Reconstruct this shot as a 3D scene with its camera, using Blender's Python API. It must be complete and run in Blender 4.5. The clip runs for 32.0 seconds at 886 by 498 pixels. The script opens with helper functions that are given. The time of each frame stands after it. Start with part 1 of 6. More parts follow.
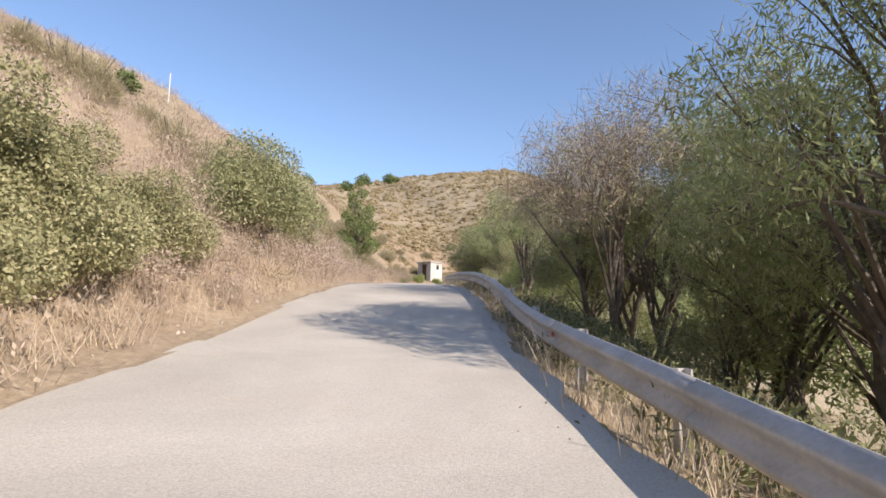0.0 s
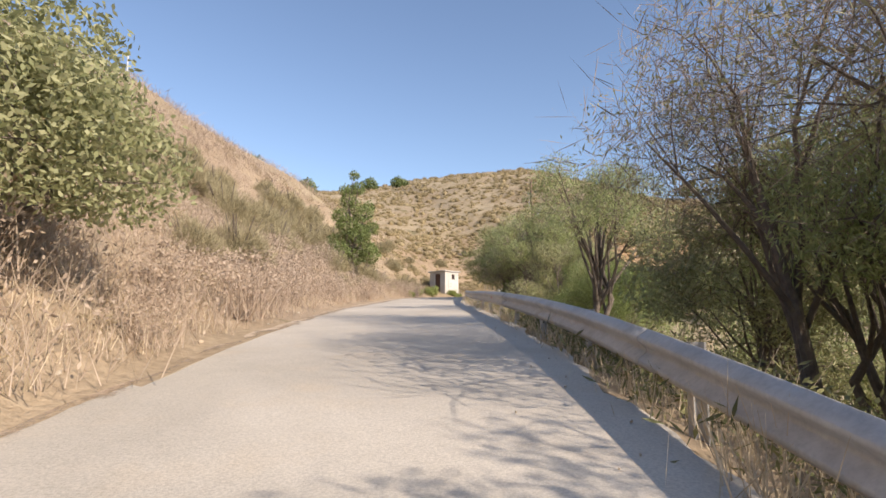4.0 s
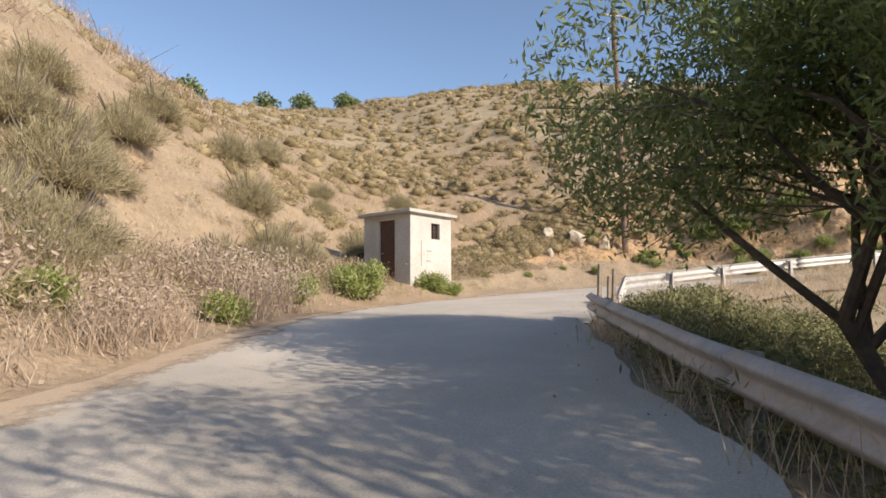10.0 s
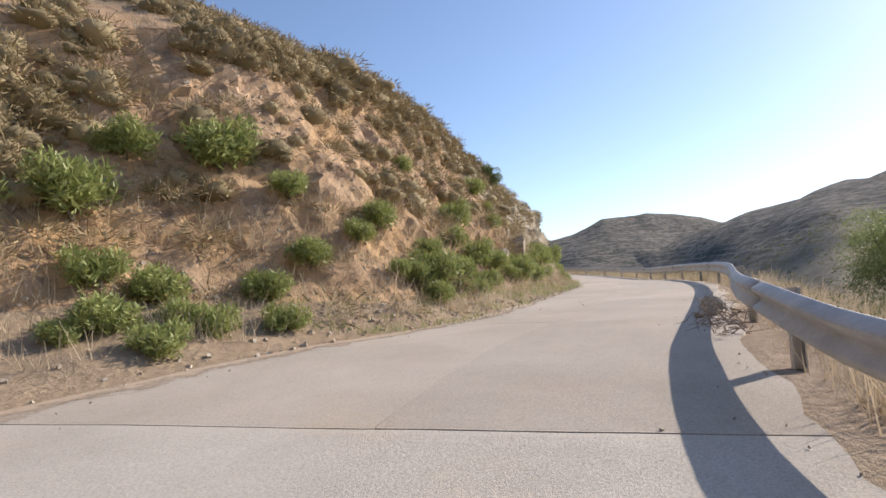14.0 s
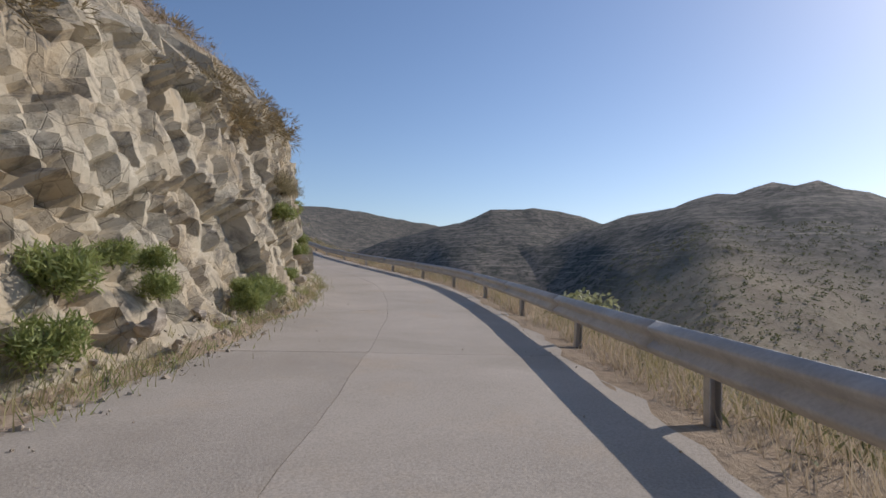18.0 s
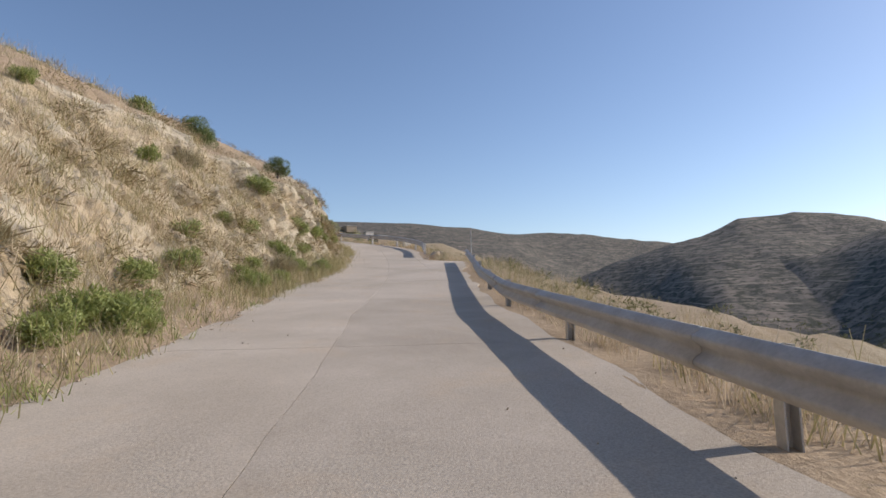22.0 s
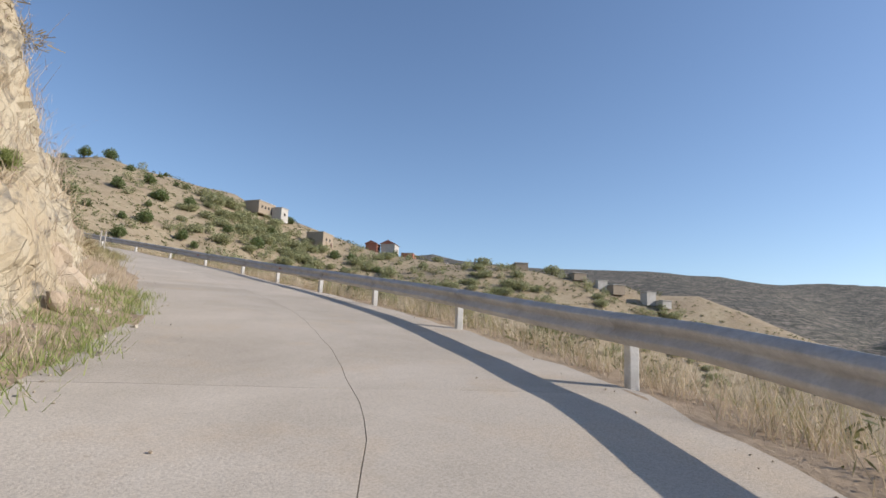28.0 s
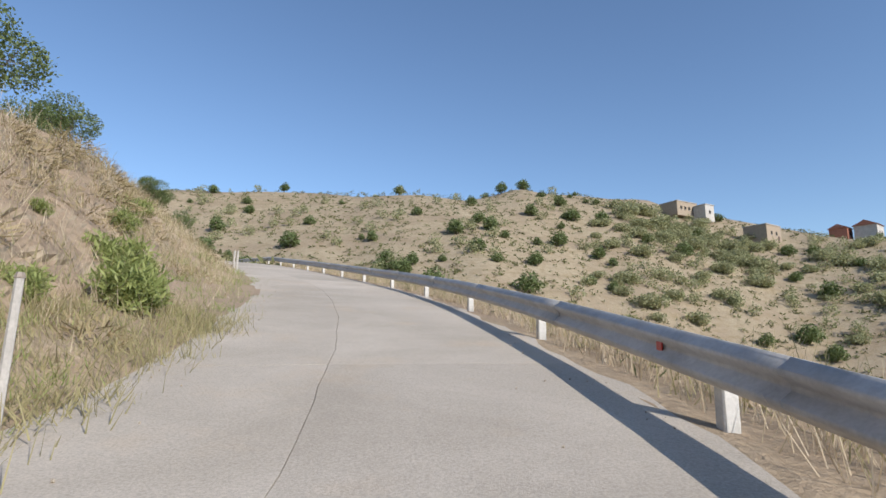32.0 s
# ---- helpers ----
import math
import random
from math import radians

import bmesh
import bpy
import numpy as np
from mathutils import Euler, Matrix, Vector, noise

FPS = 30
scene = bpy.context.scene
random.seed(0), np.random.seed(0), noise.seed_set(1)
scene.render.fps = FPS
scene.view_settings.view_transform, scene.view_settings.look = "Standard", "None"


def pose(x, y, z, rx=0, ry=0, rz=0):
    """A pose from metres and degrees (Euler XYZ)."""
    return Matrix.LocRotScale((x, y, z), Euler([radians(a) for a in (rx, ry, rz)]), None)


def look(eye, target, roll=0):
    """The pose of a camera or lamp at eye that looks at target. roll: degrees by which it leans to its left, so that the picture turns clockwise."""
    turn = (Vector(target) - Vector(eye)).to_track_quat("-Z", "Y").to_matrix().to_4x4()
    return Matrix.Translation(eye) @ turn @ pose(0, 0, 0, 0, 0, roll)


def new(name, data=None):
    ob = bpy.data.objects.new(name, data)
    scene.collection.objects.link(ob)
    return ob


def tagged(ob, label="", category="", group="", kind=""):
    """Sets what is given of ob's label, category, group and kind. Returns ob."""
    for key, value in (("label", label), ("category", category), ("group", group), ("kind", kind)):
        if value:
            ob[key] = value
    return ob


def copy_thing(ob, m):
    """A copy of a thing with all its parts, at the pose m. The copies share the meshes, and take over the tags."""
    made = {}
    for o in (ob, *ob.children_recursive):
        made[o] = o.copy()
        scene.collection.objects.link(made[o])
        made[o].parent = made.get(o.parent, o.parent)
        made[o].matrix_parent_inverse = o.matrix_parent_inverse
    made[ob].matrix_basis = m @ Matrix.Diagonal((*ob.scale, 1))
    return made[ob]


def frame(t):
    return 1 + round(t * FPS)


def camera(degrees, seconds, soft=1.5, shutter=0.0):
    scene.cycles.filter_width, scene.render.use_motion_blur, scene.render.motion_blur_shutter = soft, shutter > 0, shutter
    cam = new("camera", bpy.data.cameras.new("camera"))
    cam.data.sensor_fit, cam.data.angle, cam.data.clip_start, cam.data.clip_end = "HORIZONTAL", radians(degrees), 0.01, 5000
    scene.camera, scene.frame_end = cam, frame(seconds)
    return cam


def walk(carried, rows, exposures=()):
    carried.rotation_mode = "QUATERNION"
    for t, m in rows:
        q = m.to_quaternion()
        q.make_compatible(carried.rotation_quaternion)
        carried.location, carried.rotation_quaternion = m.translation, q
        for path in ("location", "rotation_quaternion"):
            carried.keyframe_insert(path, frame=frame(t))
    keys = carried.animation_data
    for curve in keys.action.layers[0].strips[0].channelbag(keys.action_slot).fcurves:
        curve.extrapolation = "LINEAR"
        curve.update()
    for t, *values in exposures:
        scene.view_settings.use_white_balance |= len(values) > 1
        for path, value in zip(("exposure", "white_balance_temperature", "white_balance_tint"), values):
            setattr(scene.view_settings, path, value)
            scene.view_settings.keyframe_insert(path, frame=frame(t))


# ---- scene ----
cam = camera(75.0, 32.0, soft=1.6)

# seconds, eye, target, roll
PATH = [
    (0, (-10.558, -66.562, -4.703), (-9.679, -61.681, -4.072), 1.00),
    (0.5, (-10.427, -65.941, -4.645), (-9.636, -61.047, -3.993), 1.13),
    (1, (-10.303, -65.245, -4.572), (-9.558, -60.343, -3.926), 1.12),
    (1.5, (-10.178, -64.354, -4.474), (-9.469, -59.449, -3.817), 1.30),
    (2, (-10.049, -63.252, -4.360), (-9.367, -58.336, -3.753), 0.97),
    (2.5, (-9.894, -61.987, -4.221), (-9.233, -57.072, -3.590), 0.59),
    (3, (-9.728, -60.504, -4.043), (-9.065, -55.586, -3.438), 0.20),
    (3.5, (-9.509, -58.916, -3.883), (-8.847, -53.992, -3.325), -0.28),
    (4, (-9.210, -56.939, -3.535), (-8.436, -52.048, -2.843), -0.33),
    (4.5, (-8.823, -54.642, -3.195), (-7.993, -49.759, -2.508), -0.52),
    (5, (-8.385, -52.014, -2.847), (-7.623, -47.109, -2.241), -0.94),
    (5.5, (-7.952, -49.023, -2.533), (-7.326, -44.082, -2.091), -1.79),
    (6, (-7.450, -45.643, -2.259), (-6.829, -40.700, -1.837), -1.53),
    (6.5, (-6.940, -42.060, -1.982), (-6.295, -37.123, -1.524), -1.10),
    (7, (-6.443, -38.430, -1.729), (-5.768, -33.494, -1.304), -1.16),
    (7.5, (-5.919, -34.873, -1.493), (-5.202, -29.943, -1.075), -0.93),
    (8, (-5.375, -31.367, -1.262), (-4.618, -26.442, -0.840), -1.28),
    (8.5, (-4.792, -27.894, -0.999), (-3.960, -22.981, -0.589), -0.64),
    (9, (-4.172, -24.454, -0.740), (-3.276, -19.553, -0.318), -0.86),
    (9.5, (-3.480, -21.050, -0.500), (-2.504, -16.161, -0.112), -0.67),
    (10, (-2.756, -17.738, -0.272), (-1.713, -12.863, 0.114), -0.32),
    (10.5, (-2.004, -14.626, -0.058), (-0.869, -9.771, 0.316), -0.74),
    (11, (-1.231, -11.832, 0.095), (0.085, -7.022, 0.457), -0.73),
    (11.5, (-0.321, -9.289, 0.297), (1.347, -4.590, 0.673), -0.62),
    (12, (0.745, -7.010, 0.461), (2.937, -2.529, 0.805), -0.23),
    (12.5, (2.272, -4.727, 0.601), (5.230, -0.709, 0.923), -0.14),
    (13, (4.443, -2.572, 0.740), (8.225, 0.689, 0.990), -1.00),
    (13.5, (7.125, -0.994, 0.911), (11.605, 1.207, 1.204), -1.93),
    (14, (10.023, -0.200, 1.133), (14.911, 0.780, 1.517), -3.00),
    (14.5, (13.074, -0.013, 1.350), (18.058, -0.070, 1.757), -1.82),
    (15, (16.252, -0.411, 1.595), (21.168, -1.243, 1.969), -1.20),
    (15.5, (19.607, -1.131, 1.726), (24.462, -2.283, 2.057), -0.12),
    (16, (23.062, -1.933, 1.899), (27.931, -3.033, 2.193), 0.16),
    (16.5, (26.630, -2.647, 2.048), (31.550, -3.500, 2.304), 0.51),
    (17, (30.302, -3.166, 2.171), (35.268, -3.703, 2.389), 1.08),
    (17.5, (34.051, -3.456, 2.266), (39.043, -3.684, 2.445), 2.13),
    (18, (37.843, -3.530, 2.359), (42.839, -3.487, 2.572), 1.34),
    (18.5, (41.657, -3.435, 2.412), (46.652, -3.284, 2.573), 1.04),
    (19, (45.467, -3.286, 2.484), (50.456, -3.046, 2.716), 0.81),
    (19.5, (49.205, -3.068, 2.601), (54.183, -2.649, 2.806), 0.70),
    (20, (52.866, -2.644, 2.753), (57.806, -1.947, 3.086), 1.19),
    (20.5, (56.513, -2.000, 2.957), (61.388, -0.953, 3.323), 1.12),
    (21, (60.110, -1.037, 3.160), (64.889, 0.392, 3.501), 0.64),
    (21.5, (63.602, 0.226, 3.371), (68.279, 1.944, 3.792), 0.17),
    (22, (67.043, 1.677, 3.634), (71.642, 3.591, 4.069), -1.25),
    (22.5, (70.424, 3.201, 3.912), (74.976, 5.210, 4.401), -1.75),
    (23, (73.806, 4.737, 4.230), (78.343, 6.766, 4.777), -1.22),
    (23.5, (77.127, 6.304, 4.578), (81.653, 8.347, 5.162), -0.71),
    (24, (80.329, 7.848, 4.941), (84.844, 9.902, 5.569), -0.04),
    (24.5, (83.355, 9.365, 5.317), (87.824, 11.517, 5.950), -0.41),
    (25, (86.198, 10.862, 5.719), (90.598, 13.143, 6.381), 0.62),
    (25.5, (89.237, 12.562, 6.155), (93.576, 14.958, 6.813), 0.72),
    (26, (92.298, 14.306, 6.659), (96.556, 16.818, 7.409), 0.56),
    (26.5, (95.285, 16.134, 7.154), (99.452, 18.790, 7.915), 0.65),
    (27, (98.164, 18.063, 7.641), (102.199, 20.910, 8.422), 1.03),
    (27.5, (100.900, 20.138, 8.149), (104.717, 23.258, 8.983), 1.87),
    (28, (103.313, 22.540, 8.683), (106.770, 26.055, 9.514), 2.08),
    (28.5, (105.451, 25.223, 9.188), (108.463, 29.123, 10.038), 1.33),
    (29, (107.311, 28.146, 9.675), (109.807, 32.396, 10.513), 1.09),
    (29.5, (108.886, 31.228, 10.241), (110.864, 35.749, 11.043), 1.65),
    (30, (110.081, 34.382, 10.740), (111.603, 39.074, 11.554), 1.35),
    (30.5, (110.968, 37.547, 11.226), (112.117, 42.346, 12.034), 1.26),
    (31, (111.649, 40.710, 11.697), (112.556, 45.558, 12.518), 1.38),
    (31.5, (112.124, 43.772, 12.162), (112.784, 48.655, 13.011), 0.24),
    (32, (112.467, 46.747, 12.663), (112.842, 51.658, 13.524), -0.01),
]
walk(cam, [(t, look(eye, target, roll)) for t, eye, target, roll in PATH],
     exposures=[(0.0, 0.68, 6300, 15), (1.0, 0.66, 6350, 15), (3.0, 0.66, 6650, 15), (7.0, 0.56, 6800, 13), (11.0, 0.54, 6650, 13), (13.0, 0.56, 6500, 15), (14.0, 0.52, 6350, 15), (15.0, 0.18, 6100, 15), (17.5, -0.35, 5950, 15), (19.0, -0.25, 6050, 15),
                (21.0, -0.05, 6250, 15), (23.0, 0.15, 6300, 15), (25.0, 0.18, 6350, 15), (28.0, 0.18, 6100, 12), (30.0, 0.22, 5900, 10), (32.0, 0.22, 5900, 10)])

# ---- daylight: low sun over the valley, clear sky ----
SUN_AZ, SUN_EL = 141.0, 30.0
world = bpy.data.worlds.new("world")
scene.world = world
world.use_nodes = True
wn = world.node_tree
sky = wn.nodes.new("ShaderNodeTexSky")
sky.sky_type = "NISHITA"
sky.sun_disc = False
sky.sun_elevation, sky.sun_rotation = radians(SUN_EL), radians(SUN_AZ)
sky.altitude, sky.air_density, sky.dust_density, sky.ozone_density = 600, 1.0, 0.7, 1.6
wn.nodes["Background"].inputs["Strength"].default_value = 0.13
wn.links.new(sky.outputs[0], wn.nodes["Background"].inputs[0])
sun_dir = Vector((math.sin(radians(SUN_AZ)) * math.cos(radians(SUN_EL)),
                  math.cos(radians(SUN_AZ)) * math.cos(radians(SUN_EL)), math.sin(radians(SUN_EL))))
sun = new("sun", bpy.data.lights.new("sun", "SUN"))
sun.data.energy, sun.data.angle, sun.data.color = 4.2, radians(0.53), (1.0, 0.90, 0.76)
sun.matrix_world = look(sun_dir * 100, (0, 0, 0))


# ---- materials ----
def nodes_of(name, rough=0.8, metal=0.0, spec=0.3):
    m = bpy.data.materials.new(name)
    m.use_nodes = True
    t = m.node_tree
    b = t.nodes["Principled BSDF"]
    b.inputs["Roughness"].default_value = rough
    b.inputs["Metallic"].default_value = metal
    b.inputs["Specular IOR Level"].default_value = spec
    return m, t, b


def add(t, kind, **values):
    n = t.nodes.new(kind)
    for key, value in values.items():
        n.inputs[key.replace("_", " ")].default_value = value
    return n


def place(t):
    return t.nodes.new("ShaderNodeNewGeometry").outputs["Position"]


def fuzz(t, vector, scale, detail=4.0, rough=0.6, warp=0.0):
    n = add(t, "ShaderNodeTexNoise", Scale=scale, Detail=detail, Roughness=rough, Distortion=warp)
    t.links.new(vector, n.inputs["Vector"])
    return n.outputs["Fac"]


def ramp(t, fac, *stops):
    r = t.nodes.new("ShaderNodeValToRGB")
    e = r.color_ramp.elements
    while len(e) < len(stops):
        e.new(0.5)
    for el, (pos, col) in zip(e, stops):
        el.position = pos
        el.color = (*col, 1) if len(col) == 3 else col
    t.links.new(fac, r.inputs[0])
    return r.outputs[0]


def grey(v):
    return (v, v, v)


def blend(t, fac, a, b, mode="MIX"):
    n = t.nodes.new("ShaderNodeMix")
    n.data_type, n.blend_type = "RGBA", mode
    for socket, value in ((n.inputs[0], fac), (n.inputs[6], a), (n.inputs[7], b)):
        if isinstance(value, (int, float)):
            socket.default_value = value
        elif isinstance(value, tuple):
            socket.default_value = (*value, 1)
        else:
            t.links.new(value, socket)
    return n.outputs[2]


def bump(t, b, height, strength, distance):
    n = add(t, "ShaderNodeBump", Strength=strength, Distance=distance)
    t.links.new(height, n.inputs["Height"])
    t.links.new(n.outputs[0], b.inputs["Normal"])


def steepness(t):
    g = t.nodes.new("ShaderNodeNewGeometry")
    s = t.nodes.new("ShaderNodeSeparateXYZ")
    t.links.new(g.outputs["Normal"], s.inputs[0])
    return s.outputs["Z"]


def earth_material(name, grass_a, grass_b, soil, rock, scrub, rock_from=0.45, scrub_scale=0.35, scrub_at=0.62, far_scrub=False):
    m, t, b = nodes_of(name, 0.95, 0, 0.1)
    p = place(t)
    big, mid, fine = fuzz(t, p, 0.09, 5), fuzz(t, p, 0.7, 6, 0.65), fuzz(t, p, 9.0, 6, 0.7)
    grass = blend(t, ramp(t, mid, (0.35, grey(0)), (0.65, grey(1))), grass_a, grass_b)
    ground = blend(t, ramp(t, big, (0.42, grey(0)), (0.62, grey(1))), grass, soil)
    ground = blend(t, ramp(t, fine, (0.35, grey(0.62)), (0.7, grey(1.0))), (0.05, 0.035, 0.02), ground)
    spots = fuzz(t, p, scrub_scale, 8, 0.72)
    ground = blend(t, ramp(t, spots, (scrub_at, grey(0)), (scrub_at + 0.06, grey(1))), ground, scrub)
    wall = blend(t, ramp(t, fuzz(t, p, 1.6, 8, 0.7, 0.6), (0.36, grey(0.0)), (0.6, grey(1.0))), tuple(c * 0.55 for c in rock), rock)
    face = ramp(t, steepness(t), (rock_from, grey(1)), (rock_from + 0.22, grey(0)))
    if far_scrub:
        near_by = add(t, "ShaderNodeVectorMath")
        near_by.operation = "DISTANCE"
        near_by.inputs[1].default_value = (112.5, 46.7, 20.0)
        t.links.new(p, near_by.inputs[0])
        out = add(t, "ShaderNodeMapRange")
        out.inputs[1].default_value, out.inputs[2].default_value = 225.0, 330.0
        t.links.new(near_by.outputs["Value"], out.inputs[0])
        # far scrub greyed and darkened: haze and hill shade put into its colour
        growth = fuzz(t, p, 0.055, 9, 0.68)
        hazy_heath = blend(t, ramp(t, growth, (0.40, grey(0)), (0.58, grey(1))), (0.095, 0.092, 0.08), (0.225, 0.19, 0.155))
        hazy_heath = blend(t, ramp(t, fuzz(t, p, 0.16, 6, 0.75), (0.49, grey(0)), (0.55, grey(0.9))), hazy_heath, (0.05, 0.056, 0.042))
        # old terraces: level lines of stone and growth
        sep = t.nodes.new("ShaderNodeSeparateXYZ")
        t.links.new(p, sep.inputs[0])
        lines = add(t, "ShaderNodeMath")
        lines.operation = "MULTIPLY_ADD"
        lines.inputs[1].default_value = 0.22
        t.links.new(sep.outputs["Z"], lines.inputs[0])
        wob = add(t, "ShaderNodeMath")
        wob.operation = "MULTIPLY"
        wob.inputs[1].default_value = 1.6
        t.links.new(fuzz(t, p, 0.02, 4), wob.inputs[0])
        t.links.new(wob.outputs[0], lines.inputs[2])
        saw = add(t, "ShaderNodeMath")
        saw.operation = "FRACT"
        t.links.new(lines.outputs[0], saw.inputs[0])
        step = ramp(t, saw.outputs[0], (0.0, grey(1)), (0.10, grey(1)), (0.16, grey(0)), (1.0, grey(0)))
        hazy_heath = blend(t, blend(t, 1.0, step, ramp(t, fuzz(t, p, 0.03, 3), (0.45, grey(0)), (0.6, grey(0.75))), "MULTIPLY"), hazy_heath, (0.33, 0.285, 0.22))
        ground = blend(t, blend(t, 1.0, step, ramp(t, fuzz(t, p, 0.04, 3), (0.48, grey(0)), (0.62, grey(0.5))), "MULTIPLY"), ground, (0.26, 0.205, 0.12))
        tufts = fuzz(t, p, 0.55, 10, 0.8)
        ground = blend(t, ramp(t, tufts, (0.50, grey(0)), (0.60, grey(0.75))), ground, (0.27, 0.205, 0.115))
        ground = blend(t, ramp(t, fuzz(t, p, 0.13, 9, 0.78), (0.60, grey(0)), (0.68, grey(0.8))), ground, (0.16, 0.145, 0.075))
        ground = blend(t, out.outputs[0], ground, hazy_heath)
    colour = blend(t, face, ground, wall)
    t.links.new(colour, b.inputs["Base Color"])
    bump(t, b, blend(t, 0.5, mid, fine), 0.8, 0.12)
    return m


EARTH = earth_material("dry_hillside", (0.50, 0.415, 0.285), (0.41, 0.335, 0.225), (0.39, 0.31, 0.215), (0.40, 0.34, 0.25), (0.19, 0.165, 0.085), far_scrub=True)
BANK = earth_material("road_bank", (0.52, 0.405, 0.275), (0.42, 0.32, 0.215), (0.43, 0.33, 0.235), (0.44, 0.36, 0.26), (0.24, 0.20, 0.11),
                      rock_from=0.42, scrub_scale=0.9, scrub_at=0.64)


def rock_material(name, light, dark, warm):
    m, t, b = nodes_of(name, 0.9, 0, 0.2)
    p = place(t)
    base = blend(t, ramp(t, fuzz(t, p, 0.55, 6, 0.6, 0.5), (0.38, grey(0)), (0.64, grey(1))), light, warm)
    stain = fuzz(t, p, 2.3, 8, 0.7, 0.8)
    base = blend(t, ramp(t, stain, (0.36, grey(1)), (0.5, grey(0))), base, dark)
    v = add(t, "ShaderNodeTexVoronoi", Scale=1.3)
    v.feature = "DISTANCE_TO_EDGE"
    wobble = add(t, "ShaderNodeVectorMath")
    wobble.operation = "ADD"
    nz = add(t, "ShaderNodeTexNoise", Scale=0.7, Detail=2.0)
    t.links.new(p, nz.inputs["Vector"])
    t.links.new(p, wobble.inputs[0])
    t.links.new(nz.outputs["Color"], wobble.inputs[1])
    t.links.new(wobble.outputs[0], v.inputs["Vector"])
    crack = ramp(t, v.outputs["Distance"], (0.0, grey(0.74)), (0.014, grey(1)))
    base = blend(t, 1.0, base, crack, "MULTIPLY")
    # a finer set of joints, open in places only
    v2 = add(t, "ShaderNodeTexVoronoi", Scale=2.6)
    v2.feature = "DISTANCE_TO_EDGE"
    t.links.new(p, v2.inputs["Vector"])
    hair = ramp(t, v2.outputs["Distance"], (0.0, grey(0.85)), (0.02, grey(1)))
    hair = blend(t, ramp(t, fuzz(t, p, 0.8, 4), (0.47, grey(0)), (0.57, grey(1))), (1.0, 1.0, 1.0), hair)
    base = blend(t, 1.0, base, hair, "MULTIPLY")
    t.links.new(base, b.inputs["Base Color"])
    bump(t, b, blend(t, 0.5, blend(t, 1.0, crack, hair, "MULTIPLY"), fuzz(t, p, 6.0, 10, 0.7)), 0.9, 0.10)
    return m


ROCK = rock_material("weathered_rock", (0.55, 0.485, 0.36), (0.24, 0.21, 0.165), (0.47, 0.375, 0.245))


def concrete_material(name, light, dark, warm, tinted=False):
    m, t, b = nodes_of(name, 0.88, 0, 0.25)
    p = place(t)
    c = blend(t, ramp(t, fuzz(t, p, 0.35, 6, 0.65, 0.4), (0.36, grey(0)), (0.66, grey(1))), dark, light)
    c = blend(t, ramp(t, fuzz(t, p, 0.9, 5, 0.6), (0.55, grey(0)), (0.72, grey(0.55))), c, warm)
    grain = fuzz(t, p, 55.0, 4, 0.75)
    if tinted:
        info = t.nodes.new("ShaderNodeObjectInfo")
        c = blend(t, 1.0, c, ramp(t, info.outputs["Random"], (0.0, grey(0.88)), (1.0, grey(1.03))), "MULTIPLY")
        # worn patches where the stones show, thin dark scuffs, and tyre dirt
        c = blend(t, ramp(t, fuzz(t, p, 1.7, 8, 0.75, 1.0), (0.60, grey(0)), (0.66, grey(0.5))), c, dark)
        c = blend(t, ramp(t, fuzz(t, p, 14.0, 5, 0.8), (0.66, grey(0)), (0.70, grey(0.55))), c, (0.22, 0.19, 0.16))
    c = blend(t, 1.0, c, ramp(t, grain, (0.3, grey(0.72)), (0.62, grey(1.06))), "MULTIPLY")
    t.links.new(c, b.inputs["Base Color"])
    bump(t, b, grain, 0.5, 0.012)
    return m


CONCRETE = concrete_material("road_concrete", (0.57, 0.50, 0.415), (0.45, 0.39, 0.315), (0.54, 0.43, 0.31), True)
ASPHALT = concrete_material("dusty_road", (0.61, 0.55, 0.465), (0.48, 0.43, 0.36), (0.57, 0.475, 0.36))
KERB = concrete_material("joint_dirt", (0.30, 0.255, 0.205), (0.19, 0.16, 0.13), (0.27, 0.22, 0.165))


def plain_material(name, a, b_, rough=0.7, metal=0.0, scale=6.0, relief=0.3, spec=0.4):
    m, t, b = nodes_of(name, rough, metal, spec)
    p = t.nodes.new("ShaderNodeTexCoord").outputs["Object"]
    c = blend(t, ramp(t, fuzz(t, p, scale, 6, 0.65), (0.35, grey(0)), (0.68, grey(1))), a, b_)
    fine = fuzz(t, p, scale * 9, 3, 0.7)
    c = blend(t, 1.0, c, ramp(t, fine, (0.3, grey(0.85)), (0.6, grey(1.0))), "MULTIPLY")
    t.links.new(c, b.inputs["Base Color"])
    if relief:
        bump(t, b, fine, relief, 0.01)
    return m


STEEL = plain_material("galvanised_steel", (0.56, 0.54, 0.51), (0.42, 0.395, 0.365), 0.55, 0.3, 3.0, 0.15)
RUST = plain_material("weathered_post", (0.42, 0.38, 0.33), (0.25, 0.18, 0.13), 0.7, 0.3, 5.0, 0.3)
PLASTER = plain_material("white_plaster", (0.58, 0.55, 0.50), (0.46, 0.42, 0.37), 0.85, 0, 1.3, 0.3)
SLAB = plain_material("roof_concrete", (0.55, 0.51, 0.46), (0.40, 0.37, 0.33), 0.9, 0, 4.0, 0.5)
BROWN = plain_material("brown_door_paint", (0.105, 0.05, 0.038), (0.075, 0.036, 0.028), 0.5, 0, 7.0, 0.2)
DARK = plain_material("dark_hollow", (0.03, 0.026, 0.022), (0.02, 0.018, 0.015), 0.8, 0, 7.0, 0.0)
WOOD = plain_material("weathered_pole_wood", (0.24, 0.155, 0.11), (0.13, 0.085, 0.065), 0.85, 0, 3.0, 0.6)
